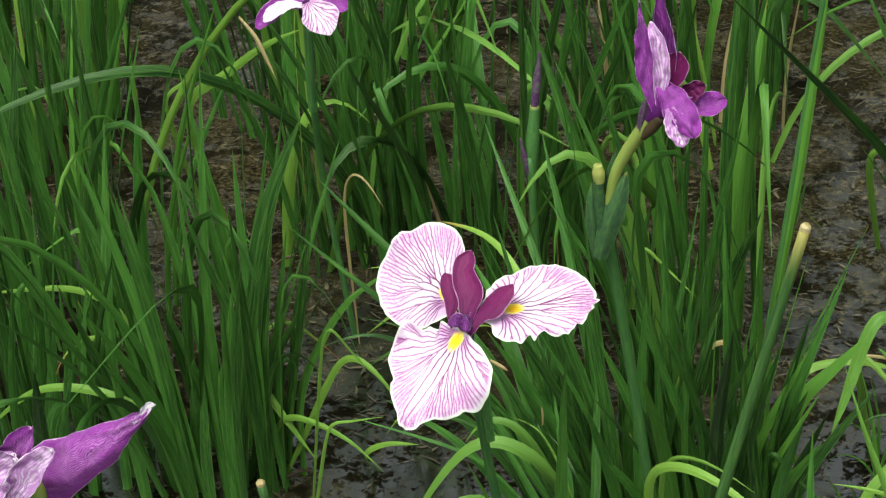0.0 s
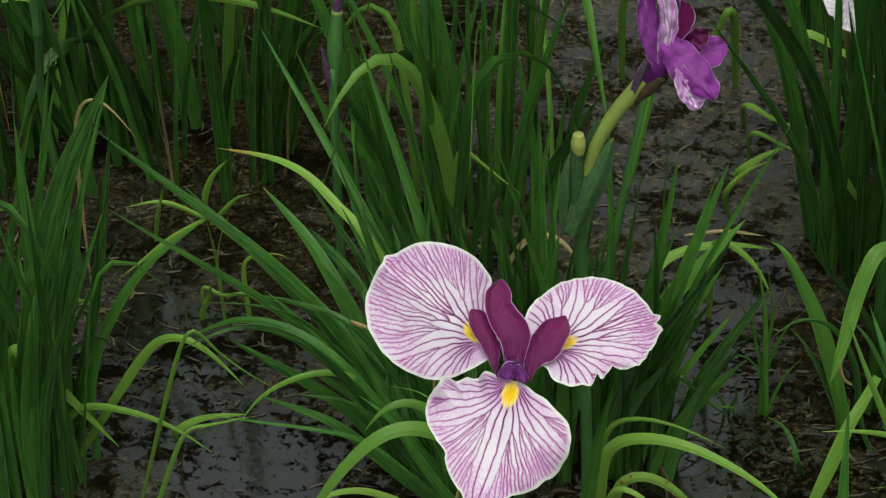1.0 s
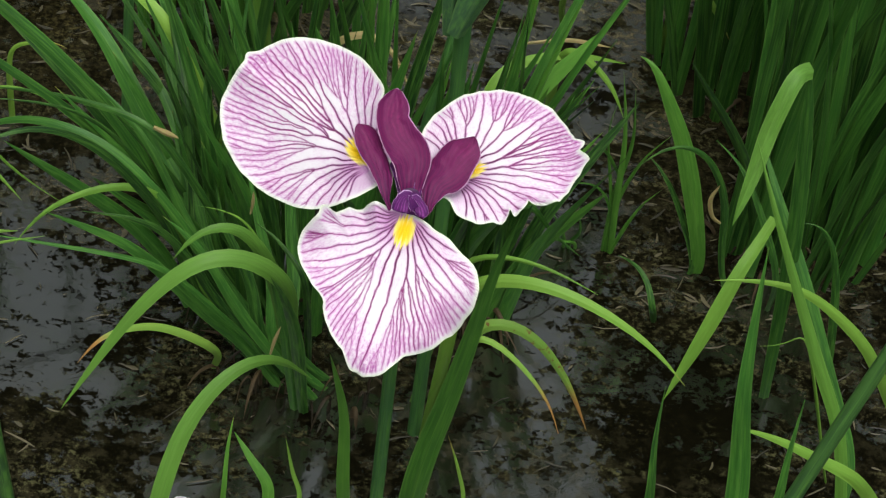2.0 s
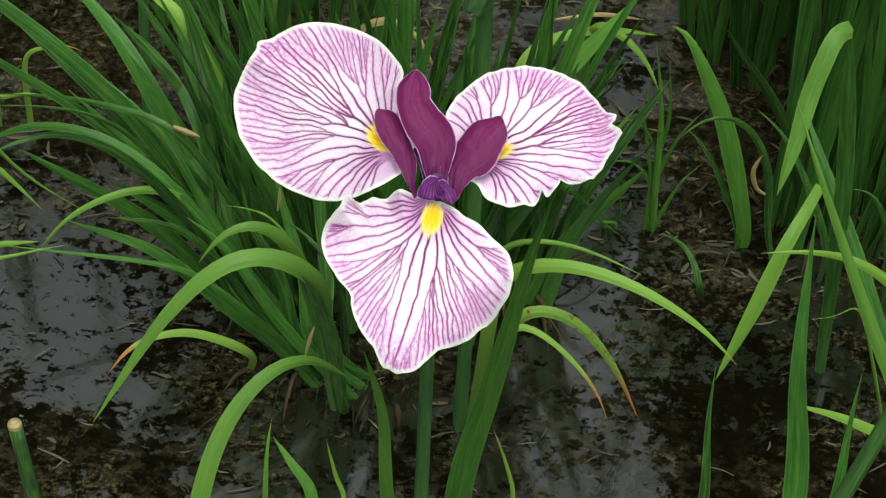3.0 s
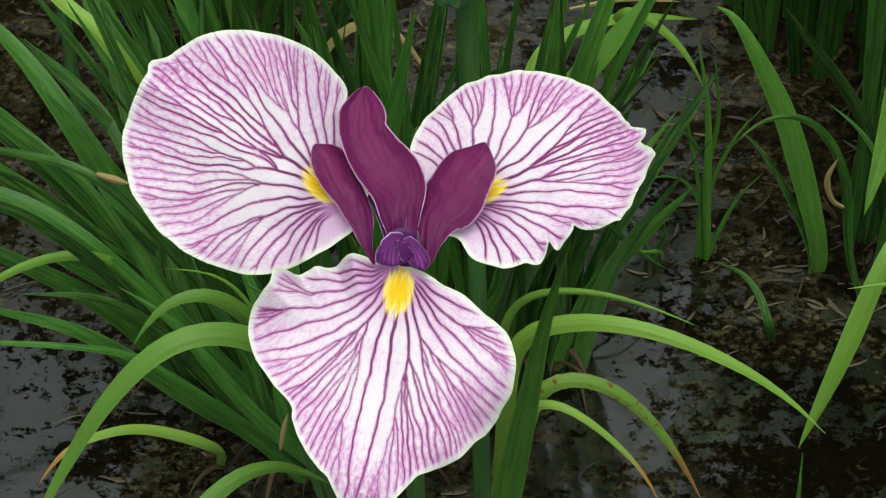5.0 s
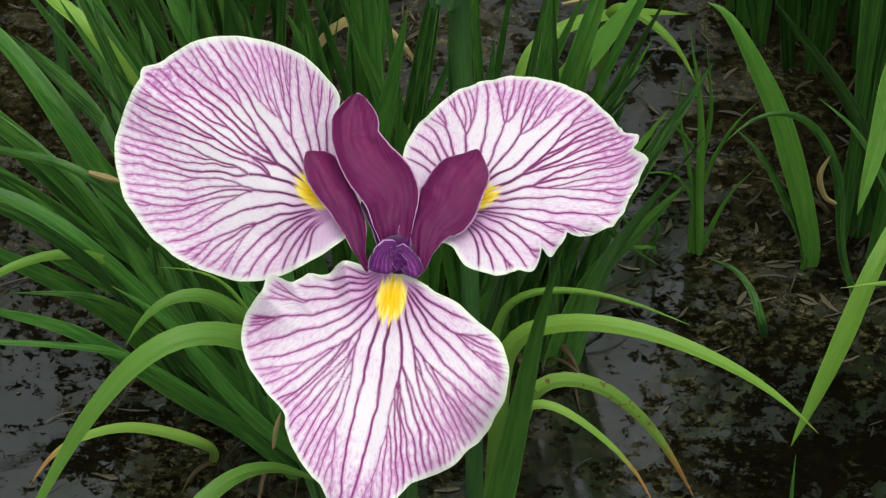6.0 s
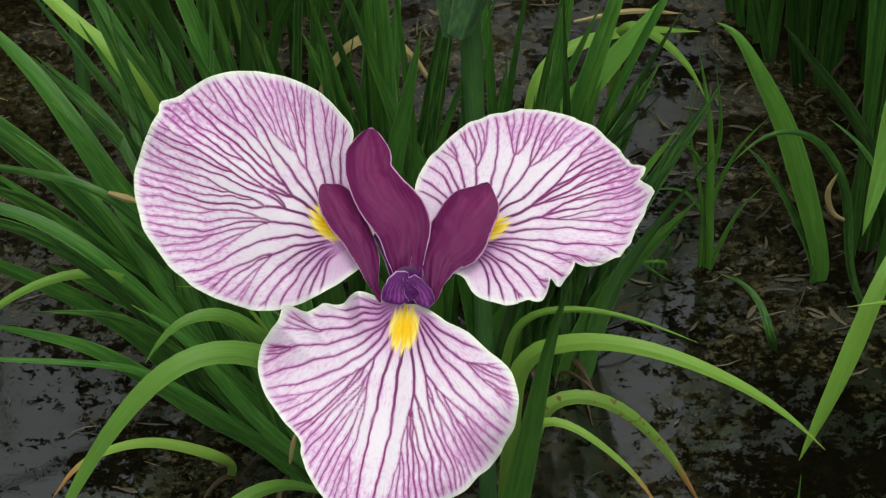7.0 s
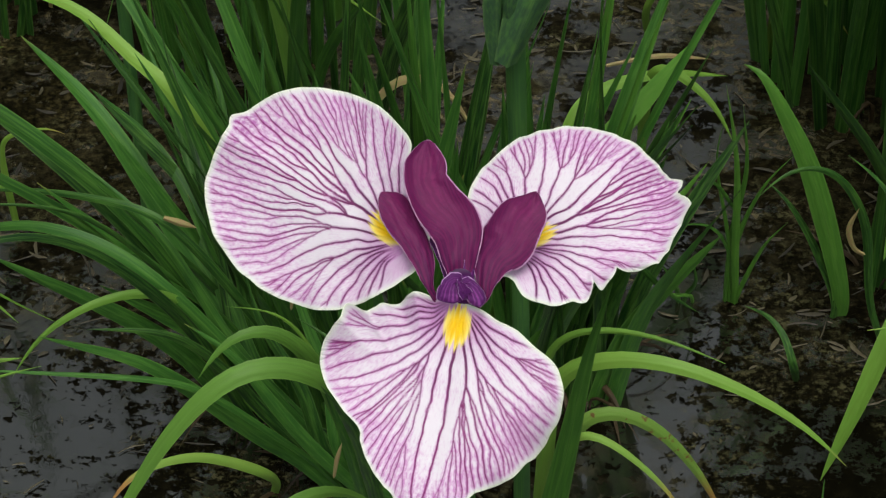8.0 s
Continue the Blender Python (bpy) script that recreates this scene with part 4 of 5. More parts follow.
def green_bud():
    plant = thing("iris_plant", (-0.150, 0.64, 0), "iris stalk with a slim closed green bud", "flower", "irises")
    tube("stem", plant, [(-0.150, 0.64, -0.02), (-0.152, 0.645, 0.12), (-0.154, 0.65, 0.255)], (0.0036, 0.0034, 0.0034), STEM)
    tube("spathe", plant, [(-0.154, 0.65, 0.248), (-0.154, 0.652, 0.272), (-0.153, 0.655, 0.298), (-0.151, 0.658, 0.318)], (0.0034, 0.0070, 0.0066, 0.0022), BRACT, "blue-green spathe round the bud", squash=0.6)
    tube("bud", plant, [(-0.152, 0.656, 0.308), (-0.150, 0.660, 0.328), (-0.148, 0.663, 0.345)], (0.0025, 0.0036, 0.0010), DARK_BUD, "dark violet bud tip")


green_bud()


def tall_stalk():
    plant = thing("iris_plant", (0.004, 0.46, 0), "tall bare green iris stalk with a clasping leaf", "flower", "irises")
    tube("stem", plant, [(0.004, 0.460, -0.02), (0.011, 0.467, 0.05), (0.040, 0.492, 0.25), (0.065, 0.514, 0.42), (0.077, 0.524, 0.50)], (0.0036, 0.0034, 0.0032, 0.0030, 0.0028), STEM)
    part("leaf", leaf_mesh([Vector(p) - plant.location for p in [(0.030, 0.482, 0.17), (0.050, 0.496, 0.29), (0.066, 0.508, 0.40), (0.074, 0.514, 0.455)]], 0.008, (0.3, -0.7, 0.6), LEAF, fold=0.5, n=14), plant)


tall_stalk()


def cut_stalk(pts, radius, label):
    at = Vector((pts[0][0], pts[0][1], 0))
    stalk = thing("cut_stalk", at, label, "stalk", "cut stalks")
    top, below = Vector(pts[-1]), Vector(pts[-2])
    way = (top - below).normalized()
    tube("stem", stalk, pts, (radius * 1.35, radius * 1.15, radius), DARK_STEM)
    tube("cut_end", stalk, [top - way * 0.001, top + way * 0.001, top + way * 0.0035], (radius * 1.01, radius * 1.0, radius * 0.55), CUT, "pale dried cut end")


cut_stalk([(0.100, -0.112, -0.02), (0.165, -0.081, 0.22), (0.2121, -0.0584, 0.4002), (0.262, -0.0346, 0.5821)], 0.0034, "thick green iris stalk cut off at the top")
cut_stalk([(-0.181, 0.015, -0.02), (-0.193, 0.012, 0.146), (-0.201, 0.010, 0.243)], 0.0036, "thin green stalk with a dried cut end")


# ---- leaves that stand out one by one ----
near_clump = thing("iris_clump", (-0.04, 0.27, 0), "clump of dark green iris leaves arching over the water", "iris leaves", "iris clumps")
blade(near_clump, 0.0167, LEAF_DEEP_SHADED, (-0.050, 0.270, -0.020), (-0.104, 0.290, 0.017), (-0.130, 0.330, 0.064), (-0.168, 0.370, 0.105), (-0.208, 0.410, 0.150), (-0.253, 0.450, 0.169), twist=-13)
blade(near_clump, 0.0086, LEAF_DEEP_SHADED, (-0.060, 0.280, -0.020), (-0.114, 0.300, 0.049), (-0.142, 0.343, 0.111), (-0.171, 0.387, 0.141), (-0.213, 0.430, 0.147), twist=2)
blade(near_clump, 0.0078, LEAF_DEEP_SHADED, (-0.050, 0.300, -0.020), (-0.122, 0.300, 0.049), (-0.135, 0.330, 0.095), (-0.147, 0.360, 0.154), (-0.156, 0.390, 0.160), (-0.170, 0.420, 0.199), twist=-7)
blade(near_clump, 0.0072, LEAF_DEEP_SHADED, (-0.060, 0.310, -0.020), (-0.119, 0.310, 0.038), (-0.147, 0.357, 0.103), (-0.162, 0.403, 0.138), (-0.187, 0.450, 0.178), twist=5)
blade(near_clump, 0.0078, LEAF_DEEP_SHADED, (-0.030, 0.310, -0.020), (-0.108, 0.310, 0.038), (-0.130, 0.340, 0.140), (-0.132, 0.370, 0.188), (-0.148, 0.400, 0.221), twist=6)
blade(near_clump, 0.0071, LEAF_DEEP_SHADED, (-0.040, 0.320, -0.020), (-0.106, 0.320, 0.028), (-0.127, 0.347, 0.099), (-0.115, 0.373, 0.167), (-0.112, 0.400, 0.222), twist=-22)
blade(near_clump, 0.0043, LEAF_DEEP_SHADED, (-0.050, 0.280, -0.020), (-0.143, 0.290, 0.107), (-0.160, 0.280, 0.158), (-0.186, 0.270, 0.203), (-0.213, 0.260, 0.224), (-0.253, 0.250, 0.232), twist=-24)
blade(near_clump, 0.0074, LEAF_DEEP_SHADED, (-0.050, 0.260, -0.020), (-0.114, 0.280, 0.028), (-0.141, 0.267, 0.121), (-0.160, 0.253, 0.171), (-0.186, 0.240, 0.215), (-0.208, 0.227, 0.236), (-0.225, 0.213, 0.247), (-0.259, 0.200, 0.232), twist=17)
blade(near_clump, 0.0070, LEAF_DEEP_SHADED, (-0.050, 0.280, -0.020), (-0.117, 0.290, 0.070), (-0.141, 0.303, 0.107), (-0.161, 0.315, 0.143), (-0.185, 0.328, 0.165), (-0.209, 0.340, 0.179), twist=-12)
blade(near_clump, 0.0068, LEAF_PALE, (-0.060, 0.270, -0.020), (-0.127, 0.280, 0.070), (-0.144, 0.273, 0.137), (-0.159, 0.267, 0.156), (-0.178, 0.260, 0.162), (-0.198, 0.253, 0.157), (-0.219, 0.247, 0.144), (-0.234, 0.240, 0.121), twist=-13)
blade(near_clump, 0.0095, LEAF_DEEP_SHADED, (-0.050, 0.250, -0.020), (-0.091, 0.260, 0.030), (-0.111, 0.250, 0.062), (-0.139, 0.240, 0.107), (-0.163, 0.230, 0.143), (-0.191, 0.220, 0.166), (-0.209, 0.210, 0.184), twist=25)
blade(near_clump, 0.0068, LEAF_DEEP_SHADED, (-0.050, 0.260, -0.020), (-0.112, 0.270, 0.060), (-0.124, 0.263, 0.094), (-0.146, 0.255, 0.133), (-0.165, 0.247, 0.149), (-0.192, 0.240, 0.157), twist=-1)
blade(near_clump, 0.0118, LEAF_BRIGHT, (-0.056, 0.262, -0.020), (-0.060, 0.235, 0.085), (-0.066, 0.212, 0.147), (-0.091, 0.201, 0.176), (-0.116, 0.192, 0.178), (-0.149, 0.183, 0.140), (-0.170, 0.174, 0.104), (-0.193, 0.165, 0.060), twist=17, foot=0.25)
blade(near_clump, 0.0111, LEAF_BRIGHT, (-0.064, 0.274, -0.020), (-0.066, 0.240, 0.080), (-0.075, 0.222, 0.146), (-0.091, 0.215, 0.182), (-0.107, 0.210, 0.191), (-0.121, 0.205, 0.184), (-0.132, 0.200, 0.166), twist=-1, foot=0.25)
blade(near_clump, 0.0111, LEAF_BRIGHT, (-0.130, 0.030, -0.020), (-0.124, 0.048, 0.08), (-0.117, 0.060, 0.129), (-0.109, 0.074, 0.161), (-0.096, 0.088, 0.183), (-0.078, 0.102, 0.196), (-0.060, 0.116, 0.186), (-0.041, 0.130, 0.155), twist=7)
blade(near_clump, 0.0062, LEAF_TIPPED, (-0.114, 0.275, -0.020), (-0.107, 0.240, 0.044), (-0.140, 0.230, 0.072), (-0.163, 0.220, 0.077), (-0.177, 0.210, 0.077), (-0.189, 0.200, 0.063), twist=7)
blade(near_clump, 0.0054, LEAF_DEEP_SHADED, (-0.047, 0.275, -0.020), (-0.054, 0.240, 0.115), (-0.064, 0.247, 0.129), (-0.074, 0.253, 0.140), (-0.090, 0.260, 0.145), twist=1)
blade(near_clump, 0.0031, LEAF_PALE, (-0.064, 0.295, -0.020), (-0.069, 0.260, 0.073), (-0.082, 0.260, 0.118), (-0.098, 0.260, 0.148), (-0.125, 0.260, 0.153), twist=9)
blade(near_clump, 0.0090, LEAF_DEEP_SHADED, (-0.030, 0.260, -0.020), (-0.076, 0.250, 0.042), (-0.090, 0.260, 0.093), (-0.110, 0.270, 0.131), (-0.116, 0.280, 0.155), twist=-22)
blade(near_clump, 0.0083, LEAF_DEEP_SHADED, (-0.020, 0.260, -0.020), (-0.069, 0.250, 0.042), (-0.076, 0.267, 0.086), (-0.090, 0.283, 0.128), (-0.100, 0.300, 0.160), twist=13)
blade(near_clump, 0.0092, LEAF_DEEP_SHADED, (-0.020, 0.270, -0.020), (-0.059, 0.260, 0.031), (-0.063, 0.287, 0.065), (-0.071, 0.313, 0.109), (-0.075, 0.340, 0.170), twist=5)
blade(near_clump, 0.0082, LEAF_DEEP_SHADED, (-0.030, 0.250, -0.020), (-0.075, 0.240, 0.053), (-0.099, 0.243, 0.090), (-0.122, 0.247, 0.131), (-0.145, 0.250, 0.151), twist=-10)
blade(near_clump, 0.0041, LEAF_DEEP_SHADED, (-0.060, 0.265, -0.020), (-0.083, 0.250, 0.041), (-0.110, 0.243, 0.080), (-0.138, 0.235, 0.118), (-0.164, 0.227, 0.135), (-0.251, 0.220, 0.149), twist=18)
blade(near_clump, 0.0038, LEAF_PALE, (-0.330, 0.240, -0.020), (-0.254, 0.200, 0.247), (-0.240, 0.205, 0.235), (-0.227, 0.210, 0.216), (-0.213, 0.215, 0.197), (-0.199, 0.220, 0.182), twist=11)
blade(near_clump, 0.0042, LEAF_PALE, (-0.320, 0.220, -0.020), (-0.265, 0.200, 0.146), (-0.248, 0.200, 0.157), (-0.227, 0.200, 0.167), (-0.207, 0.200, 0.174), twist=11)
blade(near_clump, 0.0026, LEAF_DRY, (-0.070, 0.200, 0.093), (-0.068, 0.200, 0.106), (-0.065, 0.200, 0.119), twist=21, fold=0.6)
blade(near_clump, 0.0024, LEAF_DRY, (-0.092, 0.260, 0.152), (-0.091, 0.260, 0.162), (-0.091, 0.260, 0.171), twist=-5, fold=0.6)
blade(near_clump, 0.0041, LEAF_DRY, (-0.158, 0.300, 0.176), (-0.149, 0.300, 0.172), (-0.142, 0.300, 0.169), twist=15, fold=0.6)
blade(near_clump, 0.0095, LEAF_PALE, (0.030, 0.230, -0.020), (0.035, 0.190, 0.114), (0.039, 0.184, 0.188), (0.057, 0.178, 0.205), (0.075, 0.172, 0.214), (0.100, 0.167, 0.212), (0.132, 0.161, 0.199), (0.159, 0.155, 0.181), (0.174, 0.149, 0.165), twist=-3)
blade(near_clump, 0.0052, LEAF_PALE, (0.020, 0.260, -0.020), (0.031, 0.220, 0.120), (0.039, 0.215, 0.179), (0.064, 0.210, 0.192), (0.090, 0.205, 0.191), (0.120, 0.200, 0.179), twist=22)
blade(near_clump, 0.0085, LEAF_SPOTTED, (0.030, 0.220, -0.020), (0.047, 0.180, 0.145), (0.055, 0.179, 0.169), (0.078, 0.179, 0.166), (0.099, 0.178, 0.143), (0.114, 0.178, 0.115), (0.127, 0.177, 0.083), twist=19)
blade(near_clump, 0.0054, LEAF_TIPPED, (0.030, 0.200, -0.020), (0.043, 0.160, 0.158), (0.053, 0.154, 0.185), (0.074, 0.148, 0.172), (0.090, 0.142, 0.158), (0.100, 0.136, 0.146), (0.105, 0.130, 0.132), twist=-20)
blade(near_clump, 0.0050, LEAF_DEEP_SHADED, (0.072, 0.365, -0.020), (0.079, 0.330, 0.115), (0.093, 0.337, 0.096), (0.108, 0.343, 0.074), (0.123, 0.350, 0.055), twist=-14)
blade(near_clump, 0.0052, LEAF_DEEP_SHADED, (0.184, 0.365, -0.020), (0.175, 0.330, 0.032), (0.169, 0.340, 0.048), (0.160, 0.350, 0.054), (0.148, 0.360, 0.051), twist=-3)
blade(near_clump, 0.0080, LEAF_DEEP_SHADED, (-0.060, 0.280, -0.020), (-0.144, 0.270, 0.138), (-0.185, 0.280, 0.176), (-0.223, 0.290, 0.181), (-0.252, 0.300, 0.167), (-0.288, 0.310, 0.134), twist=6)
blade(near_clump, 0.0058, LEAF_DEEP_SHADED, (-0.060, 0.300, -0.020), (-0.147, 0.300, 0.160), (-0.190, 0.313, 0.175), (-0.231, 0.327, 0.169), (-0.271, 0.340, 0.156), twist=-10)
blade(near_clump, 0.0095, LEAF_PALE, (-0.080, 0.380, -0.020), (-0.162, 0.400, 0.170), (-0.182, 0.415, 0.175), (-0.207, 0.430, 0.200), (-0.242, 0.445, 0.205), (-0.289, 0.460, 0.197), twist=0)
blade(near_clump, 0.0095, LEAF_DEEP_SHADED, (-0.046, 0.238, -0.020), (-0.056, 0.218, 0.090), (-0.066, 0.202, 0.145), (-0.073, 0.197, 0.164), twist=12)
blade(near_clump, 0.0080, LEAF_DEEP_SHADED, (-0.052, 0.240, -0.020), (-0.062, 0.222, 0.080), (-0.070, 0.216, 0.128), (-0.075, 0.214, 0.150), twist=-15)

foot_shade_leaves(near_clump, -0.045 - near_clump.location.x, 0.285 - near_clump.location.y, 0.075, 34, 71)

front_clump = thing("iris_clump", (0.03, 0.10, 0), "young upright iris leaves beside the flower stem", "iris leaves", "iris clumps")
blade(front_clump, 0.0082, LEAF, (0.000, 0.100, -0.020), (-0.015, 0.060, 0.136), (-0.019, 0.050, 0.217), (-0.025, 0.040, 0.260), (-0.030, 0.030, 0.292), twist=-6)
blade(front_clump, 0.0165, LEAF, (0.020, 0.100, -0.020), (0.022, 0.050, 0.152), (0.025, 0.048, 0.193), (0.034, 0.046, 0.250), (0.042, 0.044, 0.313), (0.048, 0.042, 0.363), (0.055, 0.040, 0.399), facing=(0.25, -0.80, 0.54), twist=-24, fold=0.06, foot=0.8, blunt=2.6)
blade(front_clump, 0.0036, LEAF, (-0.090, 0.130, -0.020), (-0.088, 0.130, 0.043), (-0.088, 0.140, 0.071), (-0.086, 0.150, 0.091), twist=4)
blade(front_clump, 0.0081, LEAF, (-0.070, 0.130, -0.020), (-0.061, 0.140, 0.032), (-0.074, 0.150, 0.051), (-0.086, 0.160, 0.063), twist=4)
blade(front_clump, 0.0034, LEAF_PALE, (-0.050, 0.130, -0.020), (-0.042, 0.140, 0.032), (-0.047, 0.145, 0.045), (-0.054, 0.150, 0.075), twist=20)
blade(front_clump, 0.0032, LEAF_PALE, (0.040, 0.130, -0.020), (0.056, 0.120, 0.062), (0.050, 0.120, 0.101), (0.041, 0.120, 0.131), twist=9)
blade(front_clump, 0.0189, LEAF_DEEP_SHADED, (0.190, 0.020, -0.020), (0.213, 0.100, 0.093), (0.200, 0.111, 0.204), (0.197, 0.122, 0.259), (0.196, 0.133, 0.303), twist=21, blunt=1.9)
blade(front_clump, 0.0126, LEAF_DEEP_SHADED, (0.140, -0.020, -0.020), (0.147, 0.020, 0.193), (0.143, 0.031, 0.249), (0.144, 0.043, 0.283), twist=18, blunt=1.9)
blade(front_clump, 0.0151, LEAF_DEEP_SHADED, (0.200, -0.020, -0.020), (0.216, 0.030, 0.183), (0.216, 0.040, 0.237), (0.218, 0.050, 0.277), twist=25, blunt=1.9)

side_clump = thing("iris_clump", (0.25, 0.40, 0), "iris clump with bent yellow-green leaves", "iris leaves", "iris clumps")
blade(side_clump, 0.0106, LEAF_PALE, (0.2205, 0.251, 0.209), (0.212, 0.240, 0.194), (0.203, 0.227, 0.182), (0.190, 0.213, 0.143), (0.173, 0.200, 0.093), twist=-17)
# One folded leaf in two pieces; the rising limb's shade is its dark copy.
blade(side_clump, 0.0110, LEAF_DEEP_SHADED, (0.257, 0.296, -0.020), (0.239, 0.271, 0.183), (0.217, 0.246, 0.332), twist=10, blunt=9)
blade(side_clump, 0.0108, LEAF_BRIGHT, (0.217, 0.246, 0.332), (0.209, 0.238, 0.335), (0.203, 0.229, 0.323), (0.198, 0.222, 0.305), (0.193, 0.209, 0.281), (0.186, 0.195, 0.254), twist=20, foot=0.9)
blade(side_clump, 0.0110, LEAF_DEEP_SHADED, (0.300, 0.200, -0.020), (0.305, 0.220, 0.026), (0.278, 0.246, 0.085), (0.252, 0.273, 0.141), (0.229, 0.299, 0.182), (0.214, 0.325, 0.208), twist=3)
blade(side_clump, 0.0084, LEAF_PALE, (0.360, 0.260, -0.020), (0.296, 0.220, 0.129), (0.265, 0.214, 0.170), (0.239, 0.209, 0.194), (0.211, 0.203, 0.204), (0.184, 0.197, 0.206), twist=-14)
blade(side_clump, 0.0095, LEAF_PALE, (0.350, 0.180, -0.020), (0.287, 0.130, 0.117), (0.259, 0.123, 0.142), (0.227, 0.117, 0.165), (0.198, 0.110, 0.180), twist=4)
blade(side_clump, 0.0139, LEAF, (0.200, 0.410, -0.020), (0.210, 0.400, 0.009), (0.186, 0.405, 0.103), (0.165, 0.410, 0.152), (0.150, 0.415, 0.179), (0.143, 0.420, 0.176), twist=-11)
blade(side_clump, 0.0057, LEAF_DEEP_SHADED, (0.240, 0.380, -0.020), (0.222, 0.380, 0.030), (0.212, 0.374, 0.099), (0.194, 0.368, 0.141), (0.174, 0.362, 0.156), (0.158, 0.356, 0.153), (0.148, 0.350, 0.144), twist=-22)
blade(side_clump, 0.0053, LEAF_DEEP_SHADED, (0.200, 0.400, -0.020), (0.206, 0.400, 0.009), (0.191, 0.407, 0.050), (0.174, 0.413, 0.080), (0.162, 0.420, 0.089), twist=18)
blade(side_clump, 0.0058, LEAF_DEEP_SHADED, (0.260, 0.380, -0.020), (0.255, 0.360, 0.052), (0.221, 0.370, 0.128), (0.198, 0.380, 0.147), twist=24)
blade(side_clump, 0.0062, LEAF_DEEP_SHADED, (0.300, 0.300, -0.020), (0.280, 0.300, 0.114), (0.263, 0.300, 0.158), (0.249, 0.300, 0.160), twist=-21)
blade(side_clump, 0.0036, LEAF_DRY, (0.210, 0.360, 0.092), (0.204, 0.360, 0.097), (0.200, 0.360, 0.112), (0.204, 0.360, 0.127), twist=15, fold=0.6)
blade(side_clump, 0.0023, LEAF_PALE, (0.300, 0.230, -0.020), (0.249, 0.200, 0.159), (0.237, 0.200, 0.153), (0.221, 0.200, 0.151), twist=-17)
blade(side_clump, 0.0081, LEAF_PALE, (-0.002, 0.835, -0.020), (0.002, 0.800, 0.124), (0.029, 0.800, 0.135), (0.056, 0.800, 0.129), (0.075, 0.800, 0.111), twist=13)
blade(side_clump, 0.0087, LEAF_PALE, (0.104, 0.835, -0.020), (0.097, 0.800, 0.111), (0.083, 0.800, 0.079), (0.067, 0.800, 0.031), twist=-23)
blade(side_clump, 0.0059, LEAF_PALE, (0.115, 0.785, -0.020), (0.113, 0.750, 0.044), (0.140, 0.750, 0.029), (0.171, 0.750, 0.016), twist=-23)
blade(side_clump, 0.0074, LEAF_PALE, (0.114, 0.735, -0.020), (0.110, 0.700, 0.006), (0.131, 0.700, 0.026), (0.153, 0.700, 0.041), twist=-8)
blade(side_clump, 0.0057, LEAF_PALE, (0.111, 0.655, -0.020), (0.103, 0.620, 0.049), (0.119, 0.620, 0.075), (0.138, 0.620, 0.089), twist=24)
blade(side_clump, 0.0049, LEAF_PALE, (0.121, 0.735, -0.020), (0.121, 0.700, 0.053), (0.146, 0.700, 0.042), (0.174, 0.700, 0.028), twist=25)
blade(side_clump, 0.0093, LEAF_PALE, (0.183, 0.635, -0.020), (0.187, 0.600, 0.103), (0.207, 0.600, 0.080), (0.228, 0.600, 0.045), twist=-21)
blade(side_clump, 0.0090, LEAF_PALE, (0.157, 0.835, -0.020), (0.155, 0.800, 0.087), (0.191, 0.800, 0.074), (0.233, 0.800, 0.039), twist=-23)

blade(side_clump, 0.0100, LEAF_BRIGHT, (0.301, 0.150, -0.020), (0.281, 0.170, 0.099), (0.255, 0.180, 0.160), (0.231, 0.190, 0.214), (0.207, 0.200, 0.269), (0.190, 0.215, 0.307), twist=-12, blunt=2.2)

back_clump = thing("iris_clump", (0.05, 0.44, 0), "iris clump with a pale leaf folded over", "iris leaves", "iris clumps")
blade(back_clump, 0.0092, LEAF_PALE, (0.060, 0.460, -0.020), (0.048, 0.450, 0.041), (0.052, 0.465, 0.094), (0.069, 0.480, 0.104), (0.104, 0.495, 0.104), (0.145, 0.510, 0.089), twist=-15)
blade(back_clump, 0.0076, LEAF_PALE, (0.097, 0.525, -0.020), (0.099, 0.490, 0.109), (0.120, 0.483, 0.108), (0.136, 0.477, 0.094), (0.147, 0.470, 0.073), twist=6)
blade(back_clump, 0.0172, LEAF, (0.050, 0.420, -0.020), (0.049, 0.420, 0.032), (0.065, 0.434, 0.092), (0.093, 0.449, 0.125), (0.122, 0.463, 0.159), twist=-17)
blade(back_clump, 0.0035, LEAF_DRY, (0.074, 0.520, 0.088), (0.106, 0.530, 0.087), (0.138, 0.540, 0.076), twist=-23, fold=0.6)
blade(back_clump, 0.0082, LEAF_PALE, (-0.689, 0.655, -0.020), (-0.696, 0.620, 0.163), (-0.671, 0.613, 0.197), (-0.646, 0.607, 0.216), (-0.609, 0.600, 0.226), twist=-9)
blade(back_clump, 0.0126, LEAF_PALE, (-0.662, 0.655, -0.020), (-0.671, 0.620, 0.163), (-0.611, 0.613, 0.219), (-0.552, 0.607, 0.266), (-0.497, 0.600, 0.296), twist=20, foot=0.25)
blade(back_clump, 0.0044, LEAF_DRY, (-0.428, 0.510, -0.020), (-0.420, 0.506, 0.150), (-0.408, 0.503, 0.200), (-0.391, 0.500, 0.207), (-0.362, 0.490, 0.175), twist=-6, fold=0.5, foot=0.2)
blade(back_clump, 0.0051, LEAF_DRY, (-0.572, 0.600, 0.298), (-0.556, 0.600, 0.278), (-0.547, 0.600, 0.254), (-0.539, 0.600, 0.233), twist=-2, fold=0.6)
blade(back_clump, 0.0051, LEAF_PALE, (-0.107, 0.535, -0.020), (-0.107, 0.500, 0.174), (-0.088, 0.500, 0.166), (-0.054, 0.500, 0.135), twist=7)

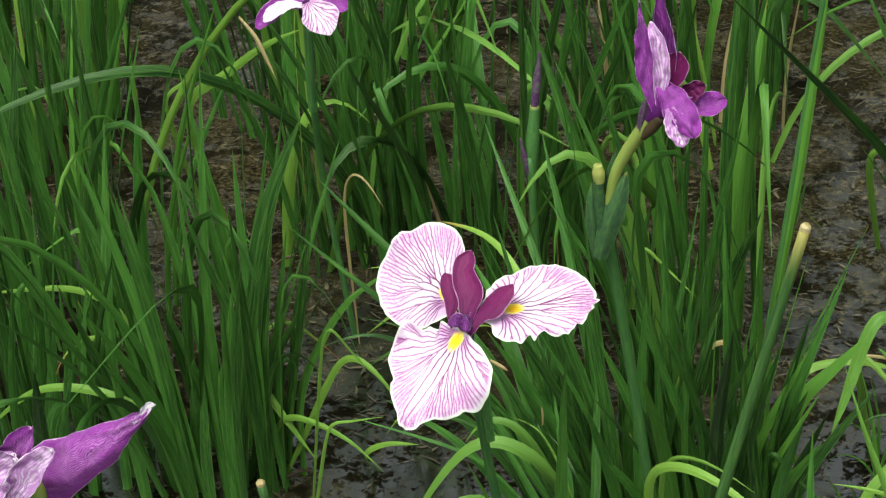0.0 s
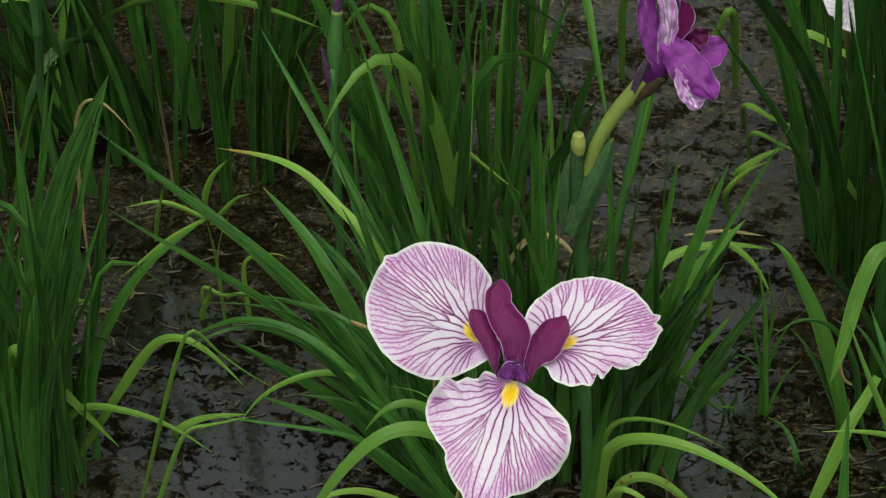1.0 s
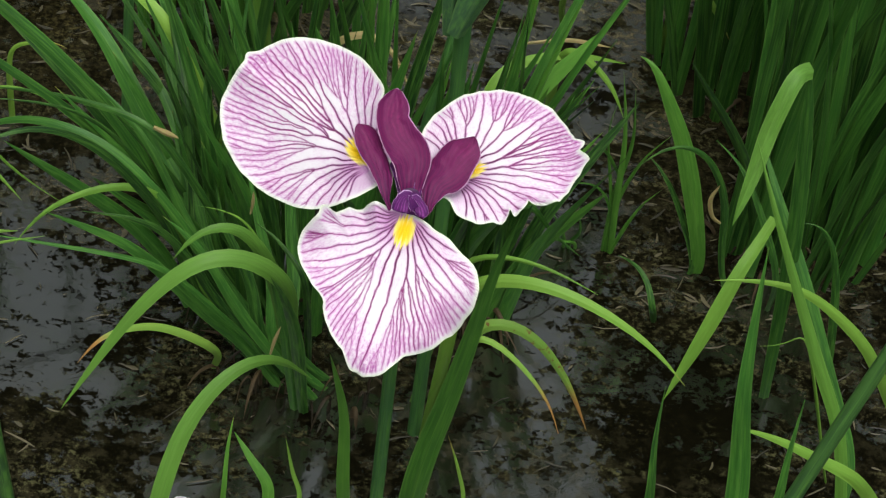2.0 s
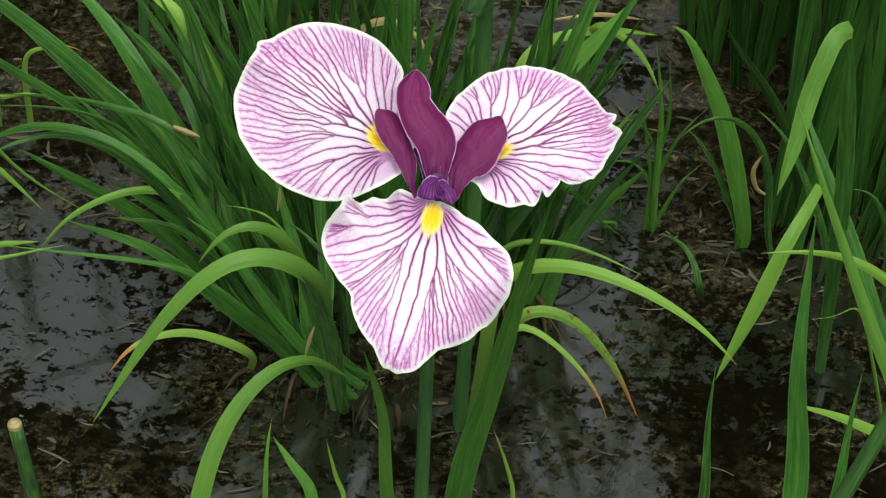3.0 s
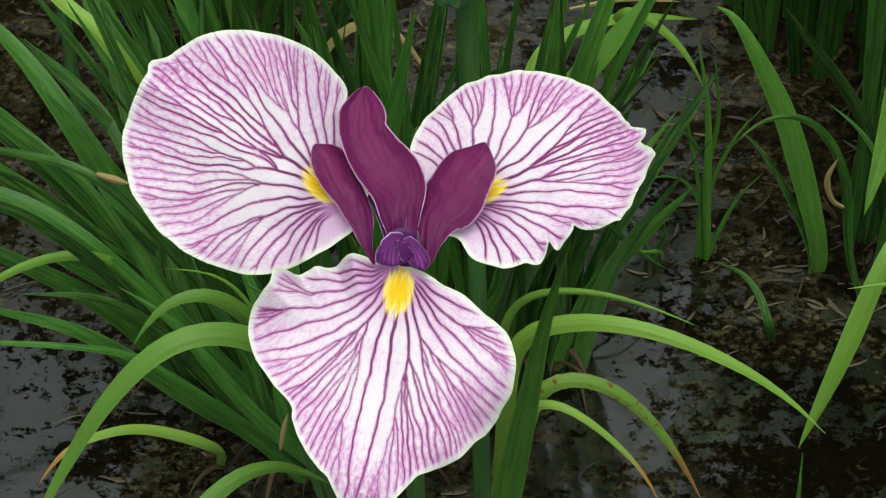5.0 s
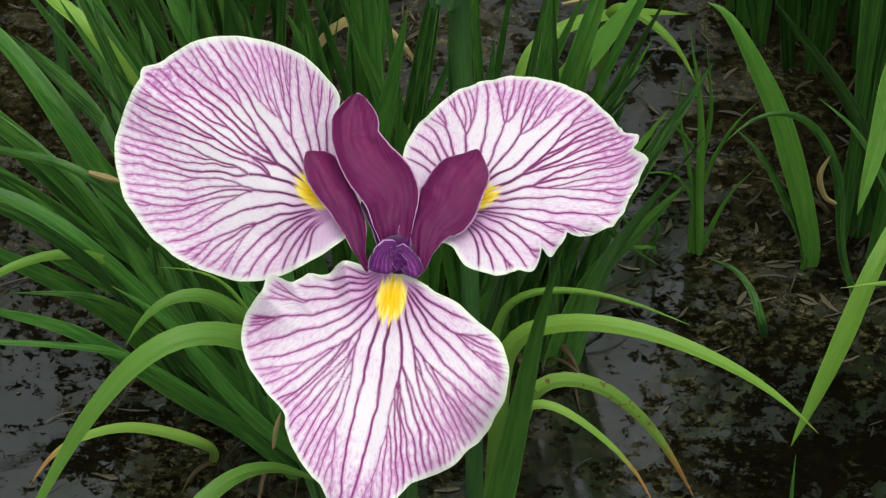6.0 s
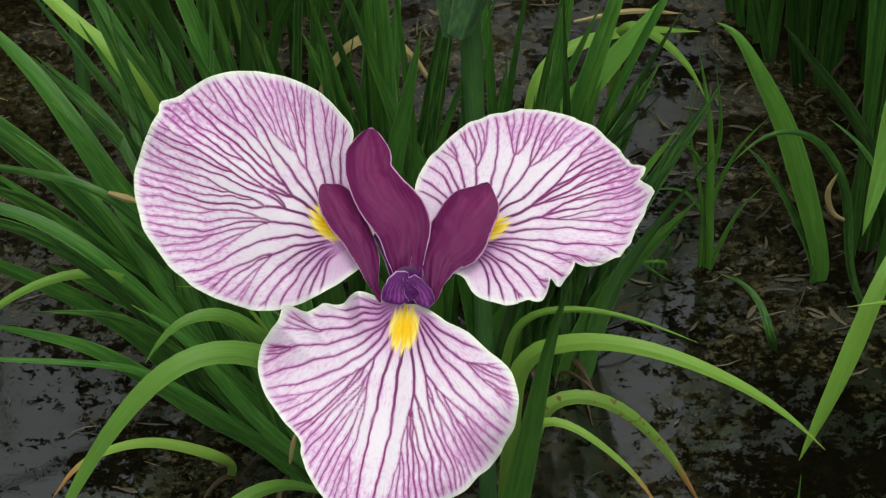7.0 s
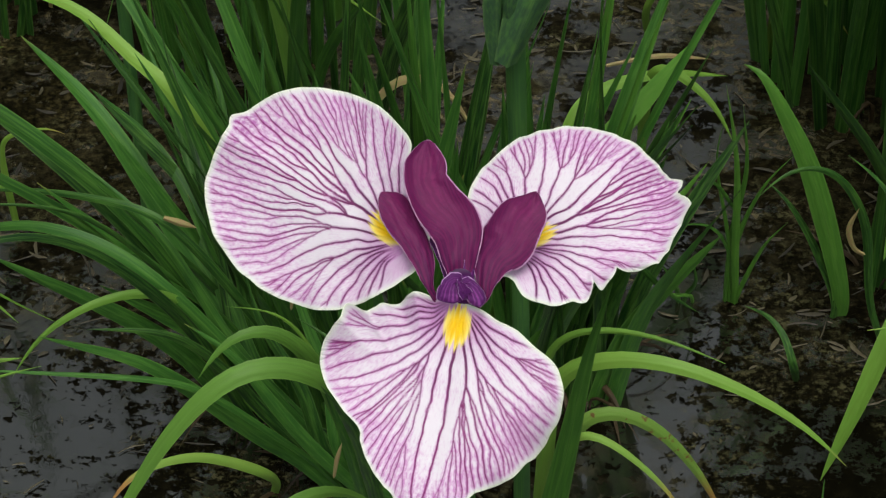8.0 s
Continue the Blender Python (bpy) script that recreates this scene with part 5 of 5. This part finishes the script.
tall_weed = thing("weed", (0.145, 0.41, 0), "thin green weed stalk with small side leaves in water", "weed", "weeds")
blade(tall_weed, 0.0060, LEAF, (0.149, 0.414, -0.020), (0.149, 0.410, 0.006), (0.146, 0.407, 0.049), (0.142, 0.403, 0.119), (0.132, 0.400, 0.179), twist=5, fold=0.3, blunt=1.7)
blade(tall_weed, 0.0051, LEAF, (0.144, 0.414, -0.020), (0.144, 0.410, 0.061), (0.148, 0.405, 0.112), (0.142, 0.400, 0.165), twist=3, fold=0.3, blunt=1.7)
blade(tall_weed, 0.0044, LEAF, (0.146, 0.414, -0.020), (0.146, 0.410, 0.046), (0.157, 0.405, 0.097), (0.172, 0.400, 0.128), twist=6, fold=0.3, blunt=1.7)
blade(tall_weed, 0.0038, LEAF, (0.146, 0.414, -0.020), (0.146, 0.410, 0.030), (0.134, 0.407, 0.064), (0.116, 0.403, 0.072), (0.103, 0.400, 0.064), twist=22, fold=0.3, blunt=1.7)
blade(tall_weed, 0.0038, LEAF, (0.150, 0.414, -0.020), (0.150, 0.410, 0.006), (0.161, 0.405, 0.051), (0.173, 0.400, 0.077), twist=0, fold=0.3, blunt=1.7)
blade(tall_weed, 0.0033, LEAF, (0.143, 0.414, -0.020), (0.143, 0.410, 0.045), (0.131, 0.405, 0.117), (0.133, 0.400, 0.156), twist=-3, fold=0.3, blunt=1.7)
blade(tall_weed, 0.0038, LEAF, (0.116, 0.414, -0.020), (0.116, 0.410, 0.006), (0.112, 0.405, 0.023), (0.101, 0.400, 0.049), twist=11, fold=0.3, blunt=1.7)
blade(tall_weed, 0.0038, LEAF, (0.120, 0.414, -0.020), (0.120, 0.410, 0.006), (0.125, 0.405, 0.023), (0.121, 0.400, 0.049), twist=-13, fold=0.3, blunt=1.7)
blade(tall_weed, 0.0033, LEAF, (0.144, 0.410, 0.077), (0.131, 0.405, 0.102), (0.119, 0.400, 0.108), twist=-10, fold=0.3, blunt=1.7)
blade(tall_weed, 0.0031, LEAF, (0.124, 0.414, -0.020), (0.124, 0.410, 0.006), (0.115, 0.405, 0.012), (0.091, 0.400, 0.022), twist=24, fold=0.3, blunt=1.7)

weed = thing("weed", (-0.305, 0.465, 0), "small pale green grass weed rising from the water", "weed", "weeds")
blade(weed, 0.0045, LEAF_PALE, (-0.303, 0.474, -0.020), (-0.303, 0.470, 0.061), (-0.303, 0.463, 0.097), (-0.304, 0.456, 0.127), twist=1, fold=0.3, blunt=1.7)
blade(weed, 0.0076, LEAF_PALE, (-0.308, 0.470, 0.114), (-0.305, 0.465, 0.142), (-0.295, 0.461, 0.169), (-0.280, 0.456, 0.190), twist=2, fold=0.3, blunt=1.7)
blade(weed, 0.0054, LEAF_PALE, (-0.308, 0.470, 0.114), (-0.329, 0.465, 0.130), (-0.345, 0.461, 0.136), (-0.370, 0.456, 0.132), twist=-24, fold=0.3, blunt=1.7)
blade(weed, 0.0055, LEAF_PALE, (-0.308, 0.470, 0.114), (-0.337, 0.465, 0.095), (-0.362, 0.461, 0.072), (-0.384, 0.456, 0.053), twist=-4, fold=0.3, blunt=1.7)
blade(weed, 0.0054, LEAF_PALE, (-0.304, 0.470, 0.108), (-0.290, 0.465, 0.130), (-0.277, 0.461, 0.147), (-0.265, 0.456, 0.156), twist=4, fold=0.3, blunt=1.7)
blade(weed, 0.0027, LEAF_PALE, (-0.303, 0.474, -0.020), (-0.303, 0.470, 0.061), (-0.295, 0.463, 0.103), (-0.285, 0.456, 0.131), twist=-24, fold=0.3, blunt=1.7)
blade(weed, 0.0074, LEAF_PALE, (-0.321, 0.474, -0.020), (-0.321, 0.470, 0.007), (-0.311, 0.463, 0.034), (-0.306, 0.456, 0.057), twist=6, fold=0.3, blunt=1.7)
blade(weed, 0.0046, LEAF_PALE, (-0.318, 0.474, -0.020), (-0.318, 0.470, 0.039), (-0.301, 0.465, 0.034), (-0.276, 0.461, 0.044), (-0.243, 0.456, 0.037), twist=7, fold=0.3, blunt=1.7)
blade(weed, 0.0064, LEAF_PALE, (-0.281, 0.474, -0.020), (-0.281, 0.470, 0.065), (-0.264, 0.465, 0.083), (-0.249, 0.461, 0.090), (-0.239, 0.456, 0.090), twist=-22, fold=0.3, blunt=1.7)
blade(weed, 0.0054, LEAF_PALE, (-0.352, 0.470, 0.086), (-0.346, 0.463, 0.117), (-0.335, 0.456, 0.158), twist=6, fold=0.3, blunt=1.7)

left_clump = thing("iris_clump", (-0.41, 0.28, 0), "dense iris clump with pale drooping outer leaves", "iris leaves", "iris clumps")
blade(left_clump, 0.0270, LEAF_DEEP_SHADED, (-0.420, 0.270, -0.020), (-0.415, 0.270, 0.032), (-0.396, 0.283, 0.153), (-0.359, 0.297, 0.292), (-0.318, 0.310, 0.382), twist=-2)
blade(left_clump, 0.0123, LEAF_DEEP_SHADED, (-0.420, 0.280, -0.020), (-0.411, 0.280, 0.059), (-0.388, 0.287, 0.174), (-0.388, 0.293, 0.256), (-0.387, 0.300, 0.343), twist=9)
blade(left_clump, 0.0100, LEAF_DEEP_SHADED, (-0.380, 0.290, -0.020), (-0.391, 0.300, 0.015), (-0.356, 0.310, 0.155), (-0.342, 0.320, 0.236), (-0.328, 0.330, 0.322), twist=-7)
blade(left_clump, 0.0094, LEAF, (-0.370, 0.300, -0.020), (-0.369, 0.310, 0.070), (-0.358, 0.327, 0.115), (-0.324, 0.343, 0.173), (-0.279, 0.360, 0.209), twist=10)
blade(left_clump, 0.0084, LEAF_PALE, (-0.400, 0.300, -0.020), (-0.371, 0.300, 0.030), (-0.319, 0.295, 0.126), (-0.293, 0.290, 0.158), (-0.267, 0.285, 0.153), (-0.237, 0.280, 0.119), twist=12)
blade(left_clump, 0.0111, LEAF_PALE, (-0.429, 0.325, -0.020), (-0.419, 0.290, 0.130), (-0.398, 0.290, 0.111), (-0.372, 0.290, 0.071), (-0.346, 0.290, 0.032), twist=-22)
blade(left_clump, 0.0064, LEAF_PALE, (-0.420, 0.300, -0.020), (-0.377, 0.290, 0.068), (-0.340, 0.287, 0.077), (-0.301, 0.283, 0.068), (-0.269, 0.280, 0.045), twist=23)
blade(left_clump, 0.0065, LEAF_PALE, (-0.311, 0.345, -0.020), (-0.306, 0.310, 0.032), (-0.282, 0.310, 0.051), (-0.246, 0.310, 0.059), twist=-2)
blade(left_clump, 0.0074, LEAF_PALE, (-0.510, 0.305, -0.020), (-0.512, 0.270, 0.154), (-0.538, 0.278, 0.172), (-0.581, 0.285, 0.173), (-0.643, 0.292, 0.155), (-0.708, 0.300, 0.131), twist=-9)
blade(left_clump, 0.0088, LEAF_PALE, (-0.460, 0.255, -0.020), (-0.457, 0.220, 0.086), (-0.486, 0.210, 0.121), (-0.526, 0.200, 0.131), (-0.572, 0.190, 0.123), (-0.637, 0.180, 0.065), twist=-9)

# ---- leaf clumps ----
def clump(at, count, spread, height, seed, group="iris clumps", label="clump of upright sword-shaped green iris leaves in water", mat=None, fan=0.0, lean=(0, 0), dried=0.0, wild=0.22):
    rng = random.Random(seed)
    plant = thing("iris_clump", (*at, 0), label, "iris leaves", group)
    for _ in range(count):
        r, h = spread * math.sqrt(rng.random()), rng.uniform(0, math.tau)
        x, y = r * math.cos(h), r * math.sin(h) * 0.8
        length = height * rng.uniform(0.42, 1.08)
        out = Vector((math.cos(h), math.sin(h), 0)) * rng.uniform(0.03, 0.34) * (0.4 + 0.6 * r / spread) + Vector((lean[0], lean[1], 0)) + Vector((rng.gauss(0, 0.11), rng.gauss(0, 0.11), 0))
        p0, up = Vector((x, y, -0.02)), Vector((0, 0, 1))
        width = rng.uniform(0.006, 0.0145)
        habit = rng.random()
        if habit < 1 - wild:
            pts = [p0, p0 + up * length * 0.5 + out * length * 0.32, p0 + up * length * 0.98 + out * length]
        elif habit < 1 - wild * 0.3:
            reach = out + Vector((rng.gauss(0, 0.25), rng.gauss(0, 0.25), 0))
            pts = [p0, p0 + up * length * 0.50 + reach * length * 0.3, p0 + up * length * 0.80 + reach * length * 0.8,
                   p0 + up * length * 0.82 + reach * length * 1.35, p0 + up * length * rng.uniform(0.5, 0.75) + reach * length * 1.8]
        else:
            way = Vector((rng.gauss(0, 1), rng.gauss(0, 0.6), 0)).normalized()
            knee = p0 + up * length * 0.75 + out * length * 0.6
            pts = [p0, p0 + up * length * 0.4 + out * length * 0.25, knee, knee + way * length * 0.12 - up * length * 0.02, knee + way * length * rng.uniform(0.2, 0.42) - up * length * rng.uniform(0.12, 0.4)]
            width *= 0.8
        face = (math.cos(fan + rng.gauss(0, 0.8)), math.sin(fan + rng.gauss(0, 0.8)), 0.25)
        # Three in four take the dark copy, for shade inside the clump.
        pick = mat or rng.choice((LEAF, LEAF_DEEP_SHADED, LEAF_DEEP_SHADED, LEAF_DEEP_SHADED))
        if habit > 1 - wild and rng.random() < (0.15 if mat else 0.5):
            pick = rng.choice((LEAF, LEAF_BRIGHT, LEAF_PALE, LEAF_BRIGHT, LEAF_TIPPED))
        if rng.random() < dried:
            pick = LEAF_DRY
            pts = pts[:1] + [p0.lerp(p, 0.6) for p in pts[1:]]
            width *= 0.6
        part("leaf", leaf_mesh(pts, width, face, pick, rng.uniform(-60, 60), n=16), plant)
    foot_shade_leaves(plant, 0, 0, spread, 12, seed + 500)
    return plant


clump((-0.07, 0.34), 46, 0.055, 0.32, 1, mat=LEAF_DEEP_SHADED, fan=-1.6, lean=(-0.13, 0.05), wild=0.0)
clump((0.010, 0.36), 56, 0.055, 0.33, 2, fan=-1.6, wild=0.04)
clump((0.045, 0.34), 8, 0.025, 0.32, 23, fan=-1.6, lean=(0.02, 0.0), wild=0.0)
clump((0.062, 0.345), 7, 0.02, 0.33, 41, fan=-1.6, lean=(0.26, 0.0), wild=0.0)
clump((-0.10, 0.345), 20, 0.045, 0.33, 31, mat=LEAF_DEEP_SHADED, fan=-1.5, lean=(-0.5, 0.12), wild=0.0)
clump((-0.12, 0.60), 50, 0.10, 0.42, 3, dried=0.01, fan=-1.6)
clump((-0.40, 0.70), 64, 0.12, 0.42, 4, mat=LEAF_DEEP_SHADED, dried=0.04, fan=-1.6)
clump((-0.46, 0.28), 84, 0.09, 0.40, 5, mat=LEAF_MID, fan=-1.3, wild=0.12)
# This clump and the taller one behind it take the dark copy for shade.
clump((0.28, 0.44), 76, 0.055, 0.56, 66, mat=LEAF_DEEP_SHADED, wild=0.0, fan=-1.6, lean=(0.08, 0.05))
clump((-0.74, 0.45), 60, 0.12, 0.42, 7, fan=-1.2)
clump((-0.70, 0.95), 60, 0.15, 0.45, 8, dried=0.04, fan=-1.2)
clump((-0.30, 0.98), 60, 0.14, 0.45, 9, dried=0.04, fan=-1.2)
clump((0.27, 0.62), 76, 0.09, 0.60, 10, mat=LEAF_DEEP_SHADED, wild=0.0, fan=-1.6)
clump((-1.0, 0.75), 60, 0.15, 0.45, 12, dried=0.04, fan=-1.2)
clump((-0.78, 1.3), 60, 0.18, 0.45, 13, dried=0.04, fan=-1.2)
clump((-0.38, 1.38), 60, 0.18, 0.45, 14, dried=0.04, fan=-1.2)
clump((-0.545, 0.66), 26, 0.08, 0.40, 15, dried=0.04, fan=-1.2)
clump((0.22, 0.95), 40, 0.10, 0.42, 16, dried=0.04, fan=-1.5)
clump((-0.62, 0.20), 50, 0.08, 0.34, 17, mat=LEAF_DEEP_SHADED, wild=0.12, fan=-1.2)
clump((-1.25, 1.1), 50, 0.16, 0.45, 18, dried=0.04, fan=-1.2)


# ---- straw and bits that float on the water ----
def litter():
    rng = random.Random(11)
    verts, faces = [], []
    for turn in range(11000):
        mat = turn > 5200
        x, y = rng.uniform(-1.1, 0.6), rng.uniform(0.36 if mat else -0.05, 1.5)
        if noise.noise((x * 5.5, y * 5.5, 2.0)) < rng.uniform(-0.40, 0.40) - (0.15 if mat else 0.0):
            continue
        scrap = rng.random() < (0.7 if mat else 0.06)
        h, l, w = rng.gauss(0.1, 0.9), 0.0015 + 0.011 * rng.random() ** 3, rng.uniform(0.0003, 0.0009)
        if scrap:
            l, w = rng.uniform(0.003, 0.009), rng.uniform(0.0007, 0.0018)
        d, n, k = Vector((math.cos(h), math.sin(h), 0)), Vector((-math.sin(h), math.cos(h), 0)), len(verts)
        c = Vector((x, y, 0.0008 + 0.0012 * rng.random()))
        bow = rng.uniform(-0.22, 0.22) * l
        for s, q in ((-1, 0.3), (-0.4, 0.9), (0.3, 1), (1, 0.4)):
            o = c + d * l * s + n * bow * (1 - s * s)
            q *= rng.uniform(0.7, 1.2)
            verts += [o - n * w * q, o + Vector((0, 0, 0.0004)), o + n * w * q]
        for i in (0, 3, 6):
            faces += [(k + i, k + i + 3, k + i + 4, k + i + 1), (k + i + 1, k + i + 4, k + i + 5, k + i + 2)]
    m = Nodes("straw_litter")
    isle = m.t.nodes.new("ShaderNodeNewGeometry").outputs["Random Per Island"]
    c = m.mix(m.smooth(isle, 0.0, 1.0), (0.010, 0.009, 0.004), (0.100, 0.086, 0.042))
    c = m.mix(m.noise(m.place(), 300.0), c, m.mix(0.6, c, (0.01, 0.01, 0.005)))
    ob = new("floating_litter", mesh_of("floating_litter", verts, faces, m.out(Base_Color=c, Roughness=0.6)))
    tagged(ob, "brown straw and leaf scraps floating on the water", "litter", kind="stuff")


litter()
